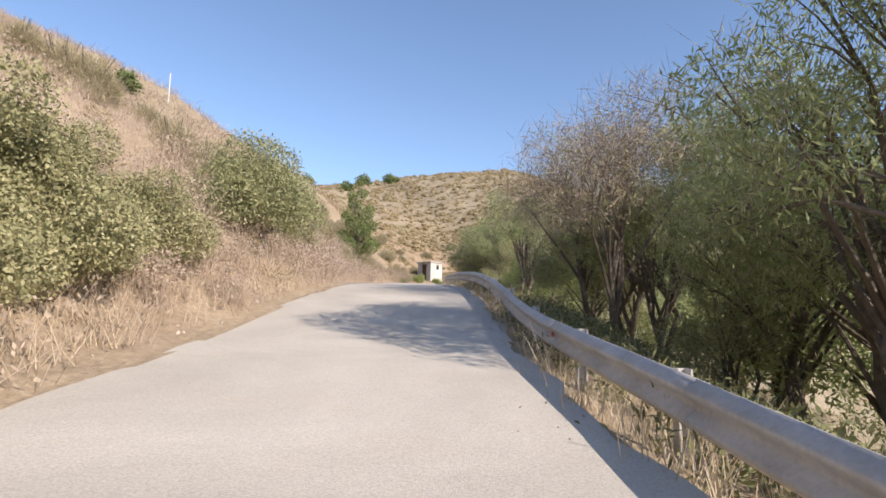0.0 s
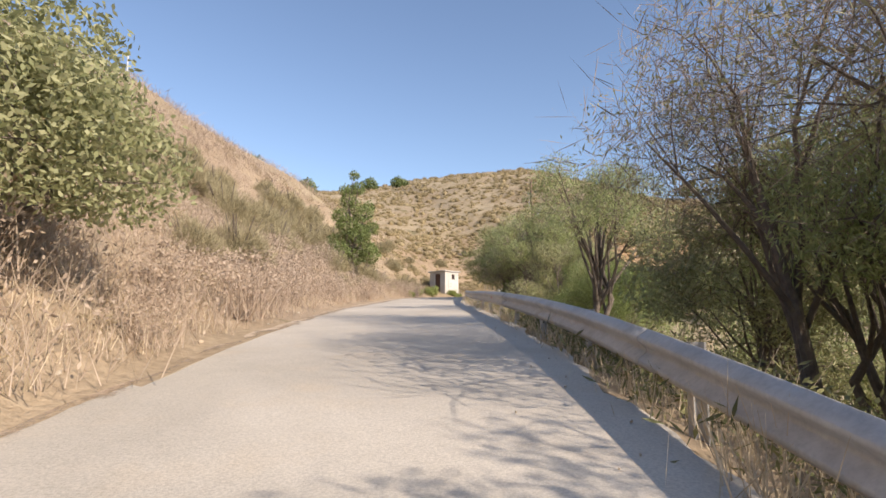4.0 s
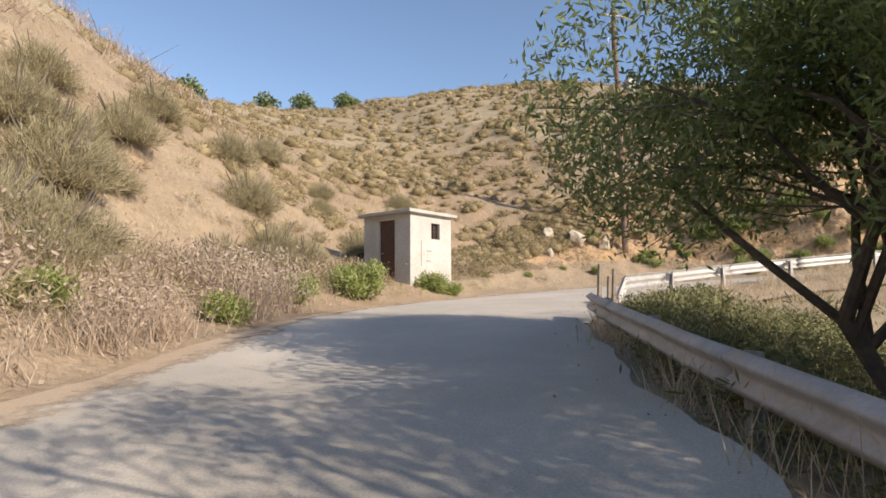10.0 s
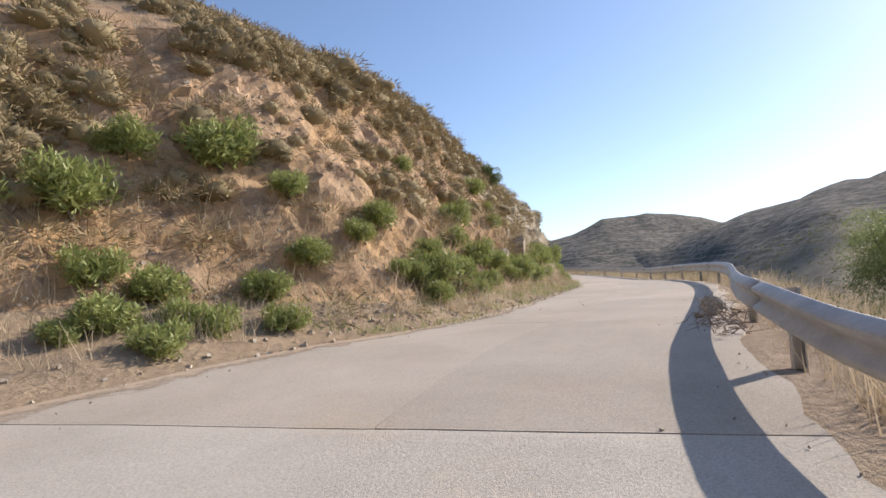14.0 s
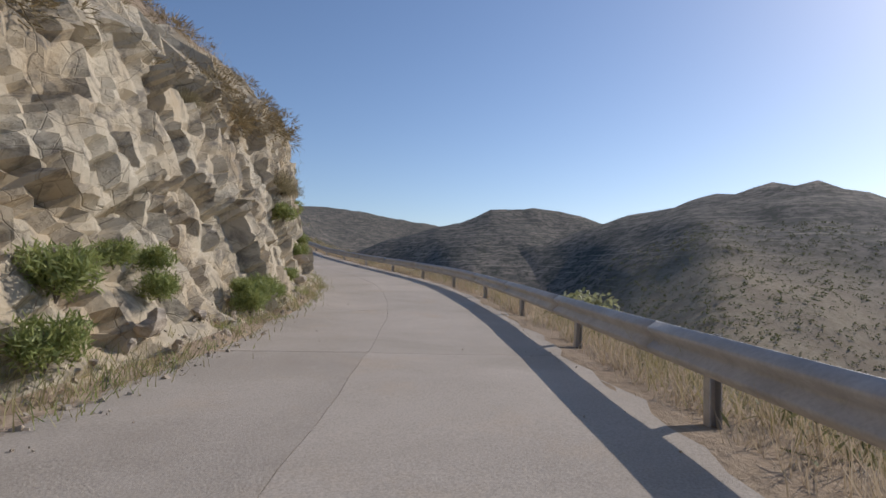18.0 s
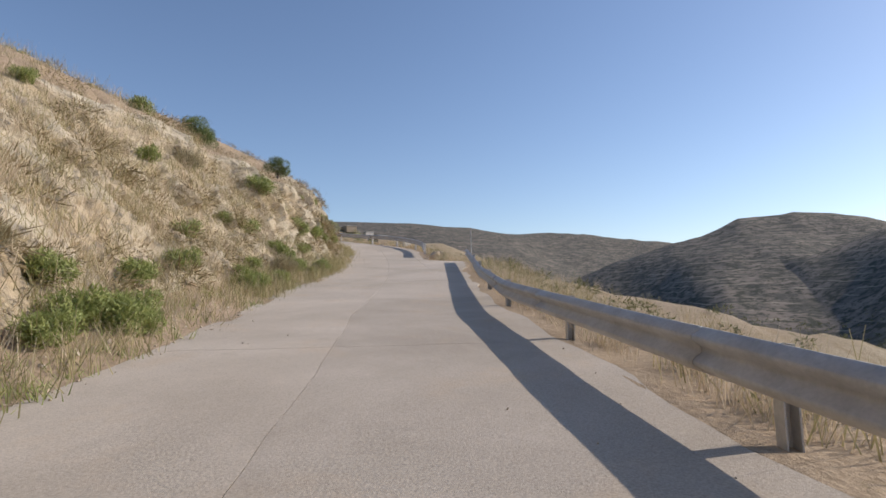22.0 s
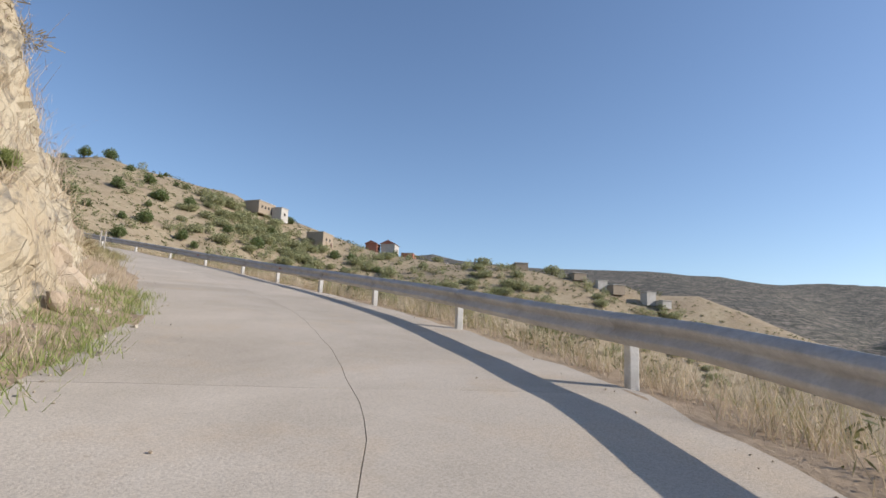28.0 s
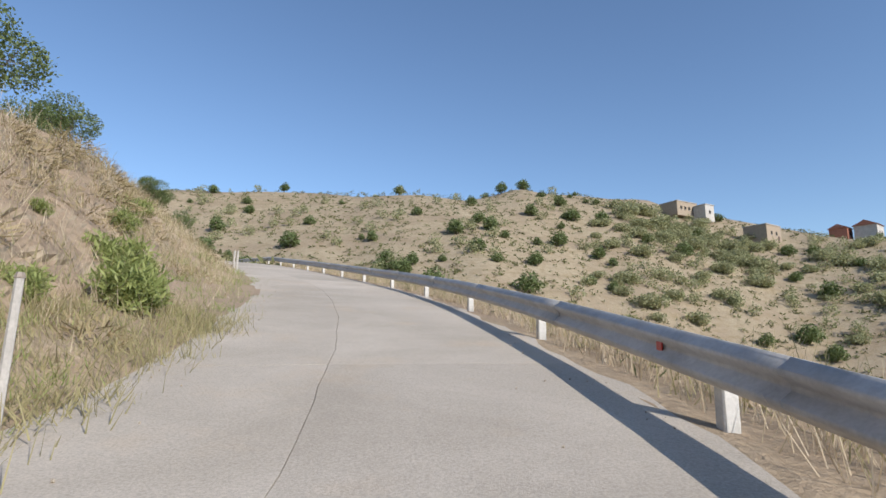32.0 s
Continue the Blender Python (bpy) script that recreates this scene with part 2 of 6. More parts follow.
BARK = plain_material("grey_bark", (0.215, 0.175, 0.14), (0.12, 0.098, 0.08), 0.95, 0, 8.0, 0.8)
RED = plain_material("red_reflector", (0.55, 0.04, 0.03), (0.4, 0.03, 0.02), 0.3, 0, 9.0, 0.0)
GREYBOX = plain_material("grey_enamel", (0.55, 0.56, 0.56), (0.42, 0.42, 0.42), 0.5, 0.1, 5.0, 0.1)
TILE = plain_material("terracotta_tiles", (0.45, 0.20, 0.13), (0.36, 0.15, 0.10), 0.85, 0, 3.0, 0.4)
OCHRE = plain_material("ochre_render", (0.42, 0.34, 0.25), (0.34, 0.27, 0.2), 0.9, 0, 2.0, 0.3)
RED_BANK = earth_material("red_bank", (0.44, 0.345, 0.235), (0.38, 0.29, 0.195), (0.42, 0.31, 0.205), (0.44, 0.32, 0.21), (0.24, 0.19, 0.10), rock_from=0.42, scrub_scale=0.9, scrub_at=0.62)
RED_EARTH = rock_material("red_earth_cut", (0.47, 0.325, 0.205), (0.27, 0.18, 0.115), (0.49, 0.32, 0.165))
STONE = rock_material("loose_stone", (0.52, 0.46, 0.37), (0.28, 0.24, 0.19), (0.49, 0.38, 0.27))


def leaf_material(name, a, b_, rough=0.55, trans=0.25):
    m, t, b = nodes_of(name, rough, 0, 0.3)
    g = t.nodes.new("ShaderNodeNewGeometry")
    c = ramp(t, g.outputs["Random Per Island"], (0.0, a), (1.0, b_))
    t.links.new(c, b.inputs["Base Color"])
    tr = t.nodes.new("ShaderNodeBsdfTranslucent")
    t.links.new(c, tr.inputs[0])
    mix = add(t, "ShaderNodeMixShader", Fac=trans)
    t.links.new(b.outputs[0], mix.inputs[1])
    t.links.new(tr.outputs[0], mix.inputs[2])
    t.links.new(mix.outputs[0], t.nodes["Material Output"].inputs[0])
    return m


LEAF_WILLOW = leaf_material("narrow_green_leaves", (0.25, 0.30, 0.115), (0.50, 0.53, 0.265), 0.5, 0.55)
LEAF_DARK = leaf_material("dark_green_leaves", (0.10, 0.14, 0.045), (0.24, 0.285, 0.115), 0.5, 0.38)
LEAF_MID = leaf_material("deep_green_leaves", (0.14, 0.19, 0.06), (0.33, 0.375, 0.15), 0.5, 0.48)
LEAF_OLIVE = leaf_material("dusty_olive_leaves", (0.25, 0.265, 0.12), (0.47, 0.46, 0.26), 0.6, 0.42)
LEAF_YELLOW = leaf_material("yellowing_leaves", (0.24, 0.24, 0.11), (0.44, 0.40, 0.22))
LEAF_BRIGHT = leaf_material("fresh_green_leaves", (0.21, 0.255, 0.075), (0.39, 0.42, 0.155), 0.5, 0.35)
TWIG = leaf_material("bare_twigs", (0.24, 0.19, 0.15), (0.36, 0.29, 0.23), 0.9, 0.0)
STRAW = leaf_material("dry_straw", (0.45, 0.36, 0.24), (0.67, 0.56, 0.41), 0.8, 0.3)
STRAW_PINK = leaf_material("dry_weeds", (0.37, 0.285, 0.215), (0.56, 0.45, 0.35), 0.85, 0.25)
SCRUB = leaf_material("spiny_scrub", (0.21, 0.165, 0.085), (0.42, 0.335, 0.19), 0.85, 0.15)
SCRUB_GREEN = leaf_material("grey_green_scrub", (0.13, 0.14, 0.06), (0.27, 0.26, 0.12), 0.8, 0.2)


BROOM = leaf_material("feathery_broom", (0.25, 0.22, 0.125), (0.50, 0.43, 0.27), 0.85, 0.3)
STRAW_GREEN = leaf_material("fading_grass", (0.27, 0.245, 0.115), (0.47, 0.41, 0.22), 0.8, 0.3)
PALE_POST = plain_material("pale_painted_post", (0.66, 0.64, 0.60), (0.48, 0.46, 0.42), 0.75, 0.0, 5.0, 0.2)


# ---- mesh helpers ----
def part(name, bm, material, parent=None, label=""):
    """Links a bmesh as one mesh object under a thing."""
    data = bpy.data.meshes.new(name)
    bm.to_mesh(data)
    bm.free()
    data.materials.append(material)
    ob = new(name, data)
    ob.parent = parent
    return tagged(ob, label)


def sheet(name, verts, faces, material, parent=None, label="", smooth=False):
    """A mesh object from arrays of corners and of faces."""
    data = bpy.data.meshes.new(name)
    v = np.asarray(verts, np.float32)
    f = np.asarray(faces, np.int32)
    k = f.shape[1]
    data.vertices.add(len(v))
    data.vertices.foreach_set("co", v.ravel())
    data.loops.add(f.size)
    data.loops.foreach_set("vertex_index", f.ravel())
    data.polygons.add(len(f))
    data.polygons.foreach_set("loop_start", np.arange(len(f), dtype=np.int32) * k)
    data.polygons.foreach_set("use_smooth", np.full(len(f), smooth))
    data.update(calc_edges=True)
    data.materials.append(material)
    ob = new(name, data)
    ob.parent = parent
    return tagged(ob, label)


def thing(name, m, label, category, group="", kind=""):
    ob = new(name)
    ob.empty_display_size = 0.2
    ob.matrix_world = m
    return tagged(ob, label, category, group, kind)


def grid_faces(rows, cols):
    i = np.arange(rows - 1)[:, None] * cols + np.arange(cols - 1)[None]
    return np.stack([i, i + 1, i + cols + 1, i + cols], -1).reshape(-1, 4)


def block(bm, size, at=(0, 0, 0), m=None, bevel=0.0):
    made = bmesh.ops.create_cube(bm, size=1.0)["verts"]
    bmesh.ops.scale(bm, verts=made, vec=size)
    if bevel:
        edges = list({e for v in made for e in v.link_edges})
        made = bmesh.ops.bevel(bm, geom=edges, offset=bevel, segments=1, affect="EDGES")["verts"]
        made = [v for v in bm.verts if v in set(made)]
    bmesh.ops.translate(bm, verts=made, vec=at)
    if m is not None:
        bmesh.ops.transform(bm, verts=made, matrix=m)
    return made


def tube(bm, points, radii, sides=7):
    """A tapered tube along points."""
    rings = []
    for n, (p, r) in enumerate(zip(points, radii)):
        a, b = points[max(n - 1, 0)], points[min(n + 1, len(points) - 1)]
        d = (Vector(b) - Vector(a)).normalized()
        x = d.orthogonal().normalized()
        y = d.cross(x)
        rings.append([bm.verts.new(Vector(p) + r * (math.cos(2 * math.pi * k / sides) * x + math.sin(2 * math.pi * k / sides) * y)) for k in range(sides)])
    for lo, hi in zip(rings, rings[1:]):
        for k in range(sides):
            bm.faces.new((lo[k], lo[(k + 1) % sides], hi[(k + 1) % sides], hi[k]))
    bm.faces.new(rings[-1])
    bm.faces.new(rings[0][::-1])


def rough_noise(x, y, scale, octaves=4, seed=0.0):
    """Layered noise for arrays of places, from sums of turned sine waves."""
    rng = np.random.RandomState(int(seed * 13) + 5)
    out, amp, total = np.zeros_like(x, float), 1.0, 0.0
    for o in range(octaves):
        k = 2.0 ** o / scale
        wave = 0
        for _ in range(4):
            a, ph = rng.uniform(0, 2 * math.pi, 2)
            kk = k * rng.uniform(0.7, 1.4)
            wave = wave + np.sin((x * math.cos(a) + y * math.sin(a)) * kk * 2 * math.pi + ph + 1.3 * np.sin((x * math.sin(a) - y * math.cos(a)) * kk * 2.1 + ph * 2))
        out, total, amp = out + amp * wave / 4, total + amp, amp * 0.5
    return out / total


# ---- the road's line: it runs under the eye, 1.14 m below it ----
EYE_UP = 1.14
line = np.array([eye for _, eye, _, _ in PATH], float)
# stations of the road, in metres, by the second at which they are passed
MARKS = [0, 1.6, 3.9, 7.1, 11.2, 16.4, 22.9, 30.2, 37.4, 44.5, 51.6, 57.9, 63.3, 69.2, 75.7, 82.7, 90.3, 97.9, 105.4, 113.0, 120.2, 127.5, 134.6, 141.8, 148.9, 155.4, 162.3, 169.1,
         175.7, 182.4, 189.1, 195.7, 202.1]
mark = np.interp([t for t, _, _, _ in PATH], np.arange(33), MARKS)
line[:, 2] -= EYE_UP
keep = [0]
for n in range(1, len(line)):
    if np.hypot(*(line[n] - line[keep[-1]])[:2]) > 2.2:
        keep.append(n)
line, mark = line[keep], mark[keep]
start_way, end_yaw = line[1] - line[0], radians(-4.4)
start_way /= np.hypot(*start_way[:2])
before = [line[0] - start_way * d for d in (24.0, 16.0, 8.0)]
after, at, yaw = [], line[-1].copy(), end_yaw
for n in range(24):
    yaw += radians(3.6 if n < 6 else (1.2 if n < 14 else -1.5))
    at = at + 4.0 * np.array([-math.sin(yaw), math.cos(yaw), 0.165 if n < 12 else 0.12])
    after.append(at)
line = np.array([*before, *line, *after])
run = np.r_[-24.0, -16.0, -8.0, mark, mark[-1] + 4.0 * np.arange(1, 25)]
S0 = 0.0
grad = np.gradient(line, run, axis=0)


def smooth_line(s):
    s = np.asarray(s, float) + S0
    k = np.clip(np.searchsorted(run, s, side="right") - 1, 0, len(run) - 2)
    d = (run[k + 1] - run[k])[..., None]
    u = ((s - run[k]) / d[..., 0])[..., None]
    return ((2 * u**3 - 3 * u**2 + 1) * line[k] + (u**3 - 2 * u**2 + u) * d * grad[k]
            + (3 * u**2 - 2 * u**3) * line[k + 1] + (u**3 - u**2) * d * grad[k + 1])


STEP = 0.5
STATIONS = np.arange(-22.0, 296.0, STEP)
AXIS = smooth_line(STATIONS)
for _ in range(6):
    AXIS[1:-1] = 0.25 * AXIS[:-2] + 0.5 * AXIS[1:-1] + 0.25 * AXIS[2:]
AHEAD = np.gradient(AXIS[:, :2], axis=0)
AHEAD /= np.linalg.norm(AHEAD, axis=1)[:, None]
RIGHT = np.stack([AHEAD[:, 1], -AHEAD[:, 0]], 1)


def on_road(s, side=0.0, up=0.0):
    """The place at s metres along the road, side metres to the right of its line, up metres over it."""
    s = np.asarray(s, float)
    k = (s - STATIONS[0]) / STEP
    i = np.clip(k.astype(int), 0, len(STATIONS) - 2)
    u = np.clip(k - i, 0, 1)[..., None]
    p = AXIS[i] * (1 - u) + AXIS[i + 1] * u
    r = RIGHT[i] * (1 - u) + RIGHT[i + 1] * u
    r = r / np.linalg.norm(r, axis=-1, keepdims=True)
    side = np.asarray(side, float)[..., None]
    return np.concatenate([p[..., :2] + r * side, p[..., 2:] + np.asarray(up, float)[..., None] + 0 * side], -1)


def heading(s):
    i = int(np.clip((s - STATIONS[0]) / STEP, 0, len(STATIONS) - 1))
    return math.atan2(-AHEAD[i, 0], AHEAD[i, 1])


def keyed(s, table):
    a = np.array(table)
    return np.interp(s, a[:, 0], a[:, 1])


# edges of the carriageway, to the left and to the right of its line
LEFT_EDGE = [(-22, 3.1), (8, 3.0), (16, 2.7), (24, 3.0), (32, 3.35), (45, 3.4), (56, 3.5), (63, 3.8), (68, 3.8), (72, 4.7), (76, 5.3), (80, 4.9), (87, 2.8), (104, 2.7), (126, 2.55), (136, 3.15), (150, 3.7), (156, 3.0), (164, 2.6),
             (172, 2.3), (178, 2.45), (182, 2.6), (190, 3.0), (199, 2.95), (204, 2.5), (208, 2.4), (215, 2.5), (230, 2.6)]
RIGHT_EDGE = [(-22, 1.2), (45, 1.25), (56, 1.5), (62, 1.5), (66, 1.7), (74, 1.7), (80, 1.4), (100, 1.6), (118, 1.75), (132, 1.95), (140, 1.7), (147, 1.42), (152, 1.65), (157, 2.0), (161, 2.8), (162, 2.7), (163, 1.1), (166, 1.2), (170, 1.8),
              (176, 2.35), (181, 2.6), (188, 2.05), (196, 1.75), (207, 1.85), (230, 1.85)]
# the cut above the road: width and height of a foot, of a face, slope above, and how high the hill goes
FOOT_W = [(-22, 1.2), (45, 1.4), (60, 1.4), (64, 1.2), (70, 1.2), (75, 2.6), (80, 3.2), (86, 1.2), (100, 0.9), (112, 0.5), (126, 0.45), (133, 0.5), (139, 1.0), (152, 1.0), (160, 0.7), (178, 0.7), (195, 1.4), (230, 1.6)]
FOOT_H = [(-22, 0.5), (45, 0.5), (60, 0.5), (64, 0.5), (70, 0.5), (77, 1.2), (86, 0.7), (100, 0.5), (112, 0.4), (126, 0.4), (134, 0.5), (152, 0.5), (160, 0.4), (178, 0.3), (195, 0.5), (230, 0.5)]
FACE_W = [(-22, 2.5), (20, 3.0), (50, 3.93), (60, 3.7), (64, 2.9), (70, 3.2), (74, 4.1), (80, 4.2), (86, 4.0), (93, 3.8), (100, 3.55), (106, 2.6), (114, 1.5), (122, 0.75), (128, 0.75), (133, 0.85), (138, 1.7), (144, 4.0), (152, 3.5), (158, 1.92), (164, 1.0), (172, 2.3), (180, 1.6), (186, 1.5), (192, 1.8), (198, 3.0), (215, 2.5), (296, 5.0)]
FACE_H = [(-22, 2.4), (20, 2.6), (50, 2.9), (60, 1.55), (64, 0.54), (70, 0.57), (74, 1.4), (80, 4.8), (86, 5.9), (93, 6.3), (100, 5.8), (106, 4.2), (114, 4.0), (122, 4.7), (128, 4.5), (133, 4.4), (138, 4.7), (144, 4.0), (152, 4.4), (158, 3.3), (164, 2.8), (172, 3.8), (180, 4.3), (186, 4.7), (192, 4.4), (198, 3.07), (215, 2.8), (296, 1.5)]
UPPER = [(-22, 0.7), (20, 0.66), (45, 0.7), (58, 1.0), (66, 0.92), (71, 0.55), (76, 0.49), (79, 0.54), (83, 0.53), (88, 0.47), (95, 0.54), (102, 0.70), (106, 0.76), (116, 0.85), (126, 0.7), (134, 0.75), (140, 0.65), (152, 0.62), (164, 0.38), (180, 0.5), (188, 0.48), (198, 0.47), (215, 0.33), (296, 0.3)]
CAP = [(-22, 34), (45, 37), (60, 41), (71, 33), (77, 55), (83, 60), (88, 48), (94, 31), (100, 18), (108, 15), (120, 14), (130, 14), (140, 13), (164, 11), (180, 12), (200, 12), (215, 9), (296, 7)]


def hill_up(s, out):
    """Height of the hill over the road, out metres from the road's left edge, and the foot of it."""
    fw, fh, ww, wh = (keyed(s, k) for k in (FOOT_W, FOOT_H, FACE_W, FACE_H))
    a = np.clip(out / fw, 0, 1) ** 1.5 * fh
    b = np.clip((out - fw) / ww, 0, 1) * wh
    up = np.maximum(out - fw - ww, 0) * keyed(s, UPPER)
    cap = keyed(s, CAP) - fh - wh
    up = cap * (1 - np.exp(-up / cap * 1.15))
    return a + b + up


def drop_down(s, out):
    """Fall of the ground to the right of the road, out metres from its right edge."""
    shelf = 1.15
    return -keyed(s, [(-22, 0.24), (56, 0.24), (64, 0.08), (296, 0.06)]) * np.clip(out * 1.6, 0, 1) - np.maximum(out - shelf, 0) * keyed(s, [(-22, 0.42), (50, 0.42), (66, 0.25), (84, 0.4), (110, 0.55), (150, 0.5), (162, 0.22), (172, 0.6), (296, 0.6)])


def ridge(x, y, centre, far, slope, outer, table, wavy=1.0):
    """A range seen from centre: its skyline rises table's degrees, by bearing, at far metres."""
    dx, dy = x - centre[0], y - centre[1]
    r, az = np.hypot(dx, dy), np.degrees(np.arctan2(dx, dy))
    a = np.array(table)
    el = np.interp(az, a[:, 0], a[:, 1], period=360)
    wide = sum(np.interp(az + k, a[:, 0], a[:, 1], period=360) for k in (-10, -7, -4, -1.5, 1.5, 4, 7, 10)) / 8
    rr = far * (1 + 0.06 * np.sin(np.radians(az) * 7 + far))
    top = centre[2] + rr * np.tan(np.radians(el))
    spur = 1 + wavy * np.clip(r / rr - 0.25, 0, 1) * (0.16 * np.sin(np.radians(az) * 17 + r / far * 4.0) + 0.07 * np.sin(np.radians(az) * 43 + 1 + r / far * 7))
    below = centre[2] + rr * np.tan(np.radians(wide))
    near_top = np.exp(-np.abs(rr - r) / (0.14 * far))
    return below + (top - below) * near_top - np.where(r < rr, slope * spur * (rr - r), outer * (r - rr))


def landscape(x, y):
    d = np.hypot(x - 60, y - 5)
    z = -16 - 14 * np.clip((d - 60) / 120, 0, 1) + 0 * x
    z = np.maximum(z, ridge(x, y, (112.5, 46.7, 12.7), 212.0, 0.45, 0.12, [(-75, 6), (-50, 11), (-35, 13.5), (-21.8, 14.1), (-15.6, 14.6), (-5.9, 15.4), (1.9, 15.7), (6.9, 15.0), (12.5, 15.6), (19, 14.7), (24.9, 14.0),
                                                                       (30.9, 12.0), (36.8, 10.0), (40, 8.9), (44, 8.6), (50, 8.1), (56, 7.6), (64.5, 6.6), (70.5, 5.4), (77, 3.4), (86, -0.5), (100, -8), (180, -12), (270, -8)], 0.35))
    z = np.maximum(z, ridge(x, y, (112.5, 46.7, 12.7), 95.0, 0.5, 0.3, [(20, -14), (36, -6), (44, -3), (50, -1.5), (56, -1), (62, -2), (70, -4), (80, -10), (200, -20), (360, -20)], 0.3))
    z = np.maximum(z, ridge(x, y, (60, 0, 3), 560.0, 0.24, 0.2, [(50, -8), (92, -1.6), (99, 3.0), (105.9, 5.2), (109.4, 6.2), (114, 7.6), (118.8, 8.8), (121.5, 8.8), (125, 9.0), (129.3, 7.0), (132.7, 5.4), (150, 4),
                                                                (180, 5), (230, 5), (270, 4), (310, -4)]))
    z = np.maximum(z, ridge(x, y, (60, 0, 3), 850.0, 0.22, 0.1, [(60, -2), (80, 1.5), (86, 3.8), (90.2, 5.3), (94.5, 7.1), (98.7, 6.9), (103.3, 6.3), (106, 5.2), (113, 3), (180, 3), (270, 3), (330, 0)]))
    z = np.maximum(z, ridge(x, y, (60, 0, 3), 1700.0, 0.17, 0.05, [(-30, 4), (10, 5), (30, 6), (40, 8.4), (44, 9.1), (47, 8.6), (52, 7.8), (57, 7.7), (60, 8.0), (65, 7.5), (68, 7.2), (74, 6.5), (82, 6.0), (90, 4.8), (100, 3), (180, 4), (270, 4)]))
    return z + rough_noise(x, y, 90.0, 3, 2) * np.clip((d - 120) / 150, 0, 1) * 3.5 + rough_noise(x, y, 420.0, 4, 3) * np.clip((d - 300) / 500, 0, 1) * 11


def nearest(x, y):
    """Station, offset to the right and level of the road nearest to places."""
    pts = np.stack([x.ravel(), y.ravel()], 1)
    s, l, z = (np.zeros(len(pts)) for _ in range(3))
    coarse = AXIS[::2, :2]
    for a in range(0, len(pts), 4000):
        q = pts[a:a + 4000]
        d = ((q[:, None] - coarse[None]) ** 2).sum(-1)
        m = np.clip(d.argmin(1), 1, len(coarse) - 2)
        n = np.arange(len(q))
        lo, at_, hi = d[n, m - 1], d[n, m], d[n, m + 1]
        t = np.clip(0.5 * (lo - hi) / np.maximum(lo + hi - 2 * at_, 1e-6), -1, 1)
        k = m * 2
        o = q - AXIS[k, :2]
        s[a:a + 4000] = STATIONS[k] + t * 2 * STEP
        l[a:a + 4000] = np.sign((o * RIGHT[k]).sum(1)) * np.sqrt(np.maximum(at_ - np.abs(t * 0.5 * (lo - hi)) * 0.5, 1e-9))
        z[a:a + 4000] = np.interp(s[a:a + 4000], STATIONS, AXIS[:, 2])
    return s.reshape(x.shape), l.reshape(x.shape), z.reshape(x.shape)


def ground_level(x, y, low=0.0):
    x, y = np.asarray(x, float), np.asarray(y, float)
    s, l, z = nearest(x, y)
    far = np.abs(l)
    base = landscape(x, y)
    back = 2.2 * low * np.clip((19 - far) / 4, 0, 1)   # kept behind the worked bank
    left = z + hill_up(s, np.maximum(-l - keyed(s, LEFT_EDGE) - back, 0)) - np.maximum(far - 105, 0) * 0.35
    left = left + rough_noise(x, y, 14.0, 4, 1) * np.clip((far - 7) / 12, 0, 1) * 0.9
    right = z + drop_down(s, np.maximum(l - keyed(s, RIGHT_EDGE), 0))
    right = right + rough_noise(x, y, 9.0, 3, 4) * np.clip((far - 4) / 8, 0, 1) * 0.5
    out = np.where(l < 0, np.maximum(left, base), np.maximum(right, base))
    return out - low * np.clip((19 - np.where(l < 0, far, 99)) / 4, 0, 1) - low * 0.15 * np.clip((9 - far) / 2, 0, 1)


# ---- ground: one sheet out to the horizon ----
def spread(lo, hi, step, reach):
    inner = np.arange(lo, hi + step / 2, step)
    grow, v = [], step
    while sum(grow) < reach:
        v *= 1.09
        grow.append(v)
    g = np.cumsum(grow)
    return np.r_[lo - g[::-1], inner, hi + g]


gx, gy = np.meshgrid(spread(-48, 150, 0.9, 2600), spread(-95, 130, 0.9, 2600), indexing="ij")
gz = ground_level(gx, gy, 0.8)
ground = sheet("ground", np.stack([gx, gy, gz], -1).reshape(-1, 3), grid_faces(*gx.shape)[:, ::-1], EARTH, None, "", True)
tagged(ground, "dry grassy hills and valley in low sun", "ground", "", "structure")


# ---- the cut above the road, finely worked ----
BANK_STEP = 0.17


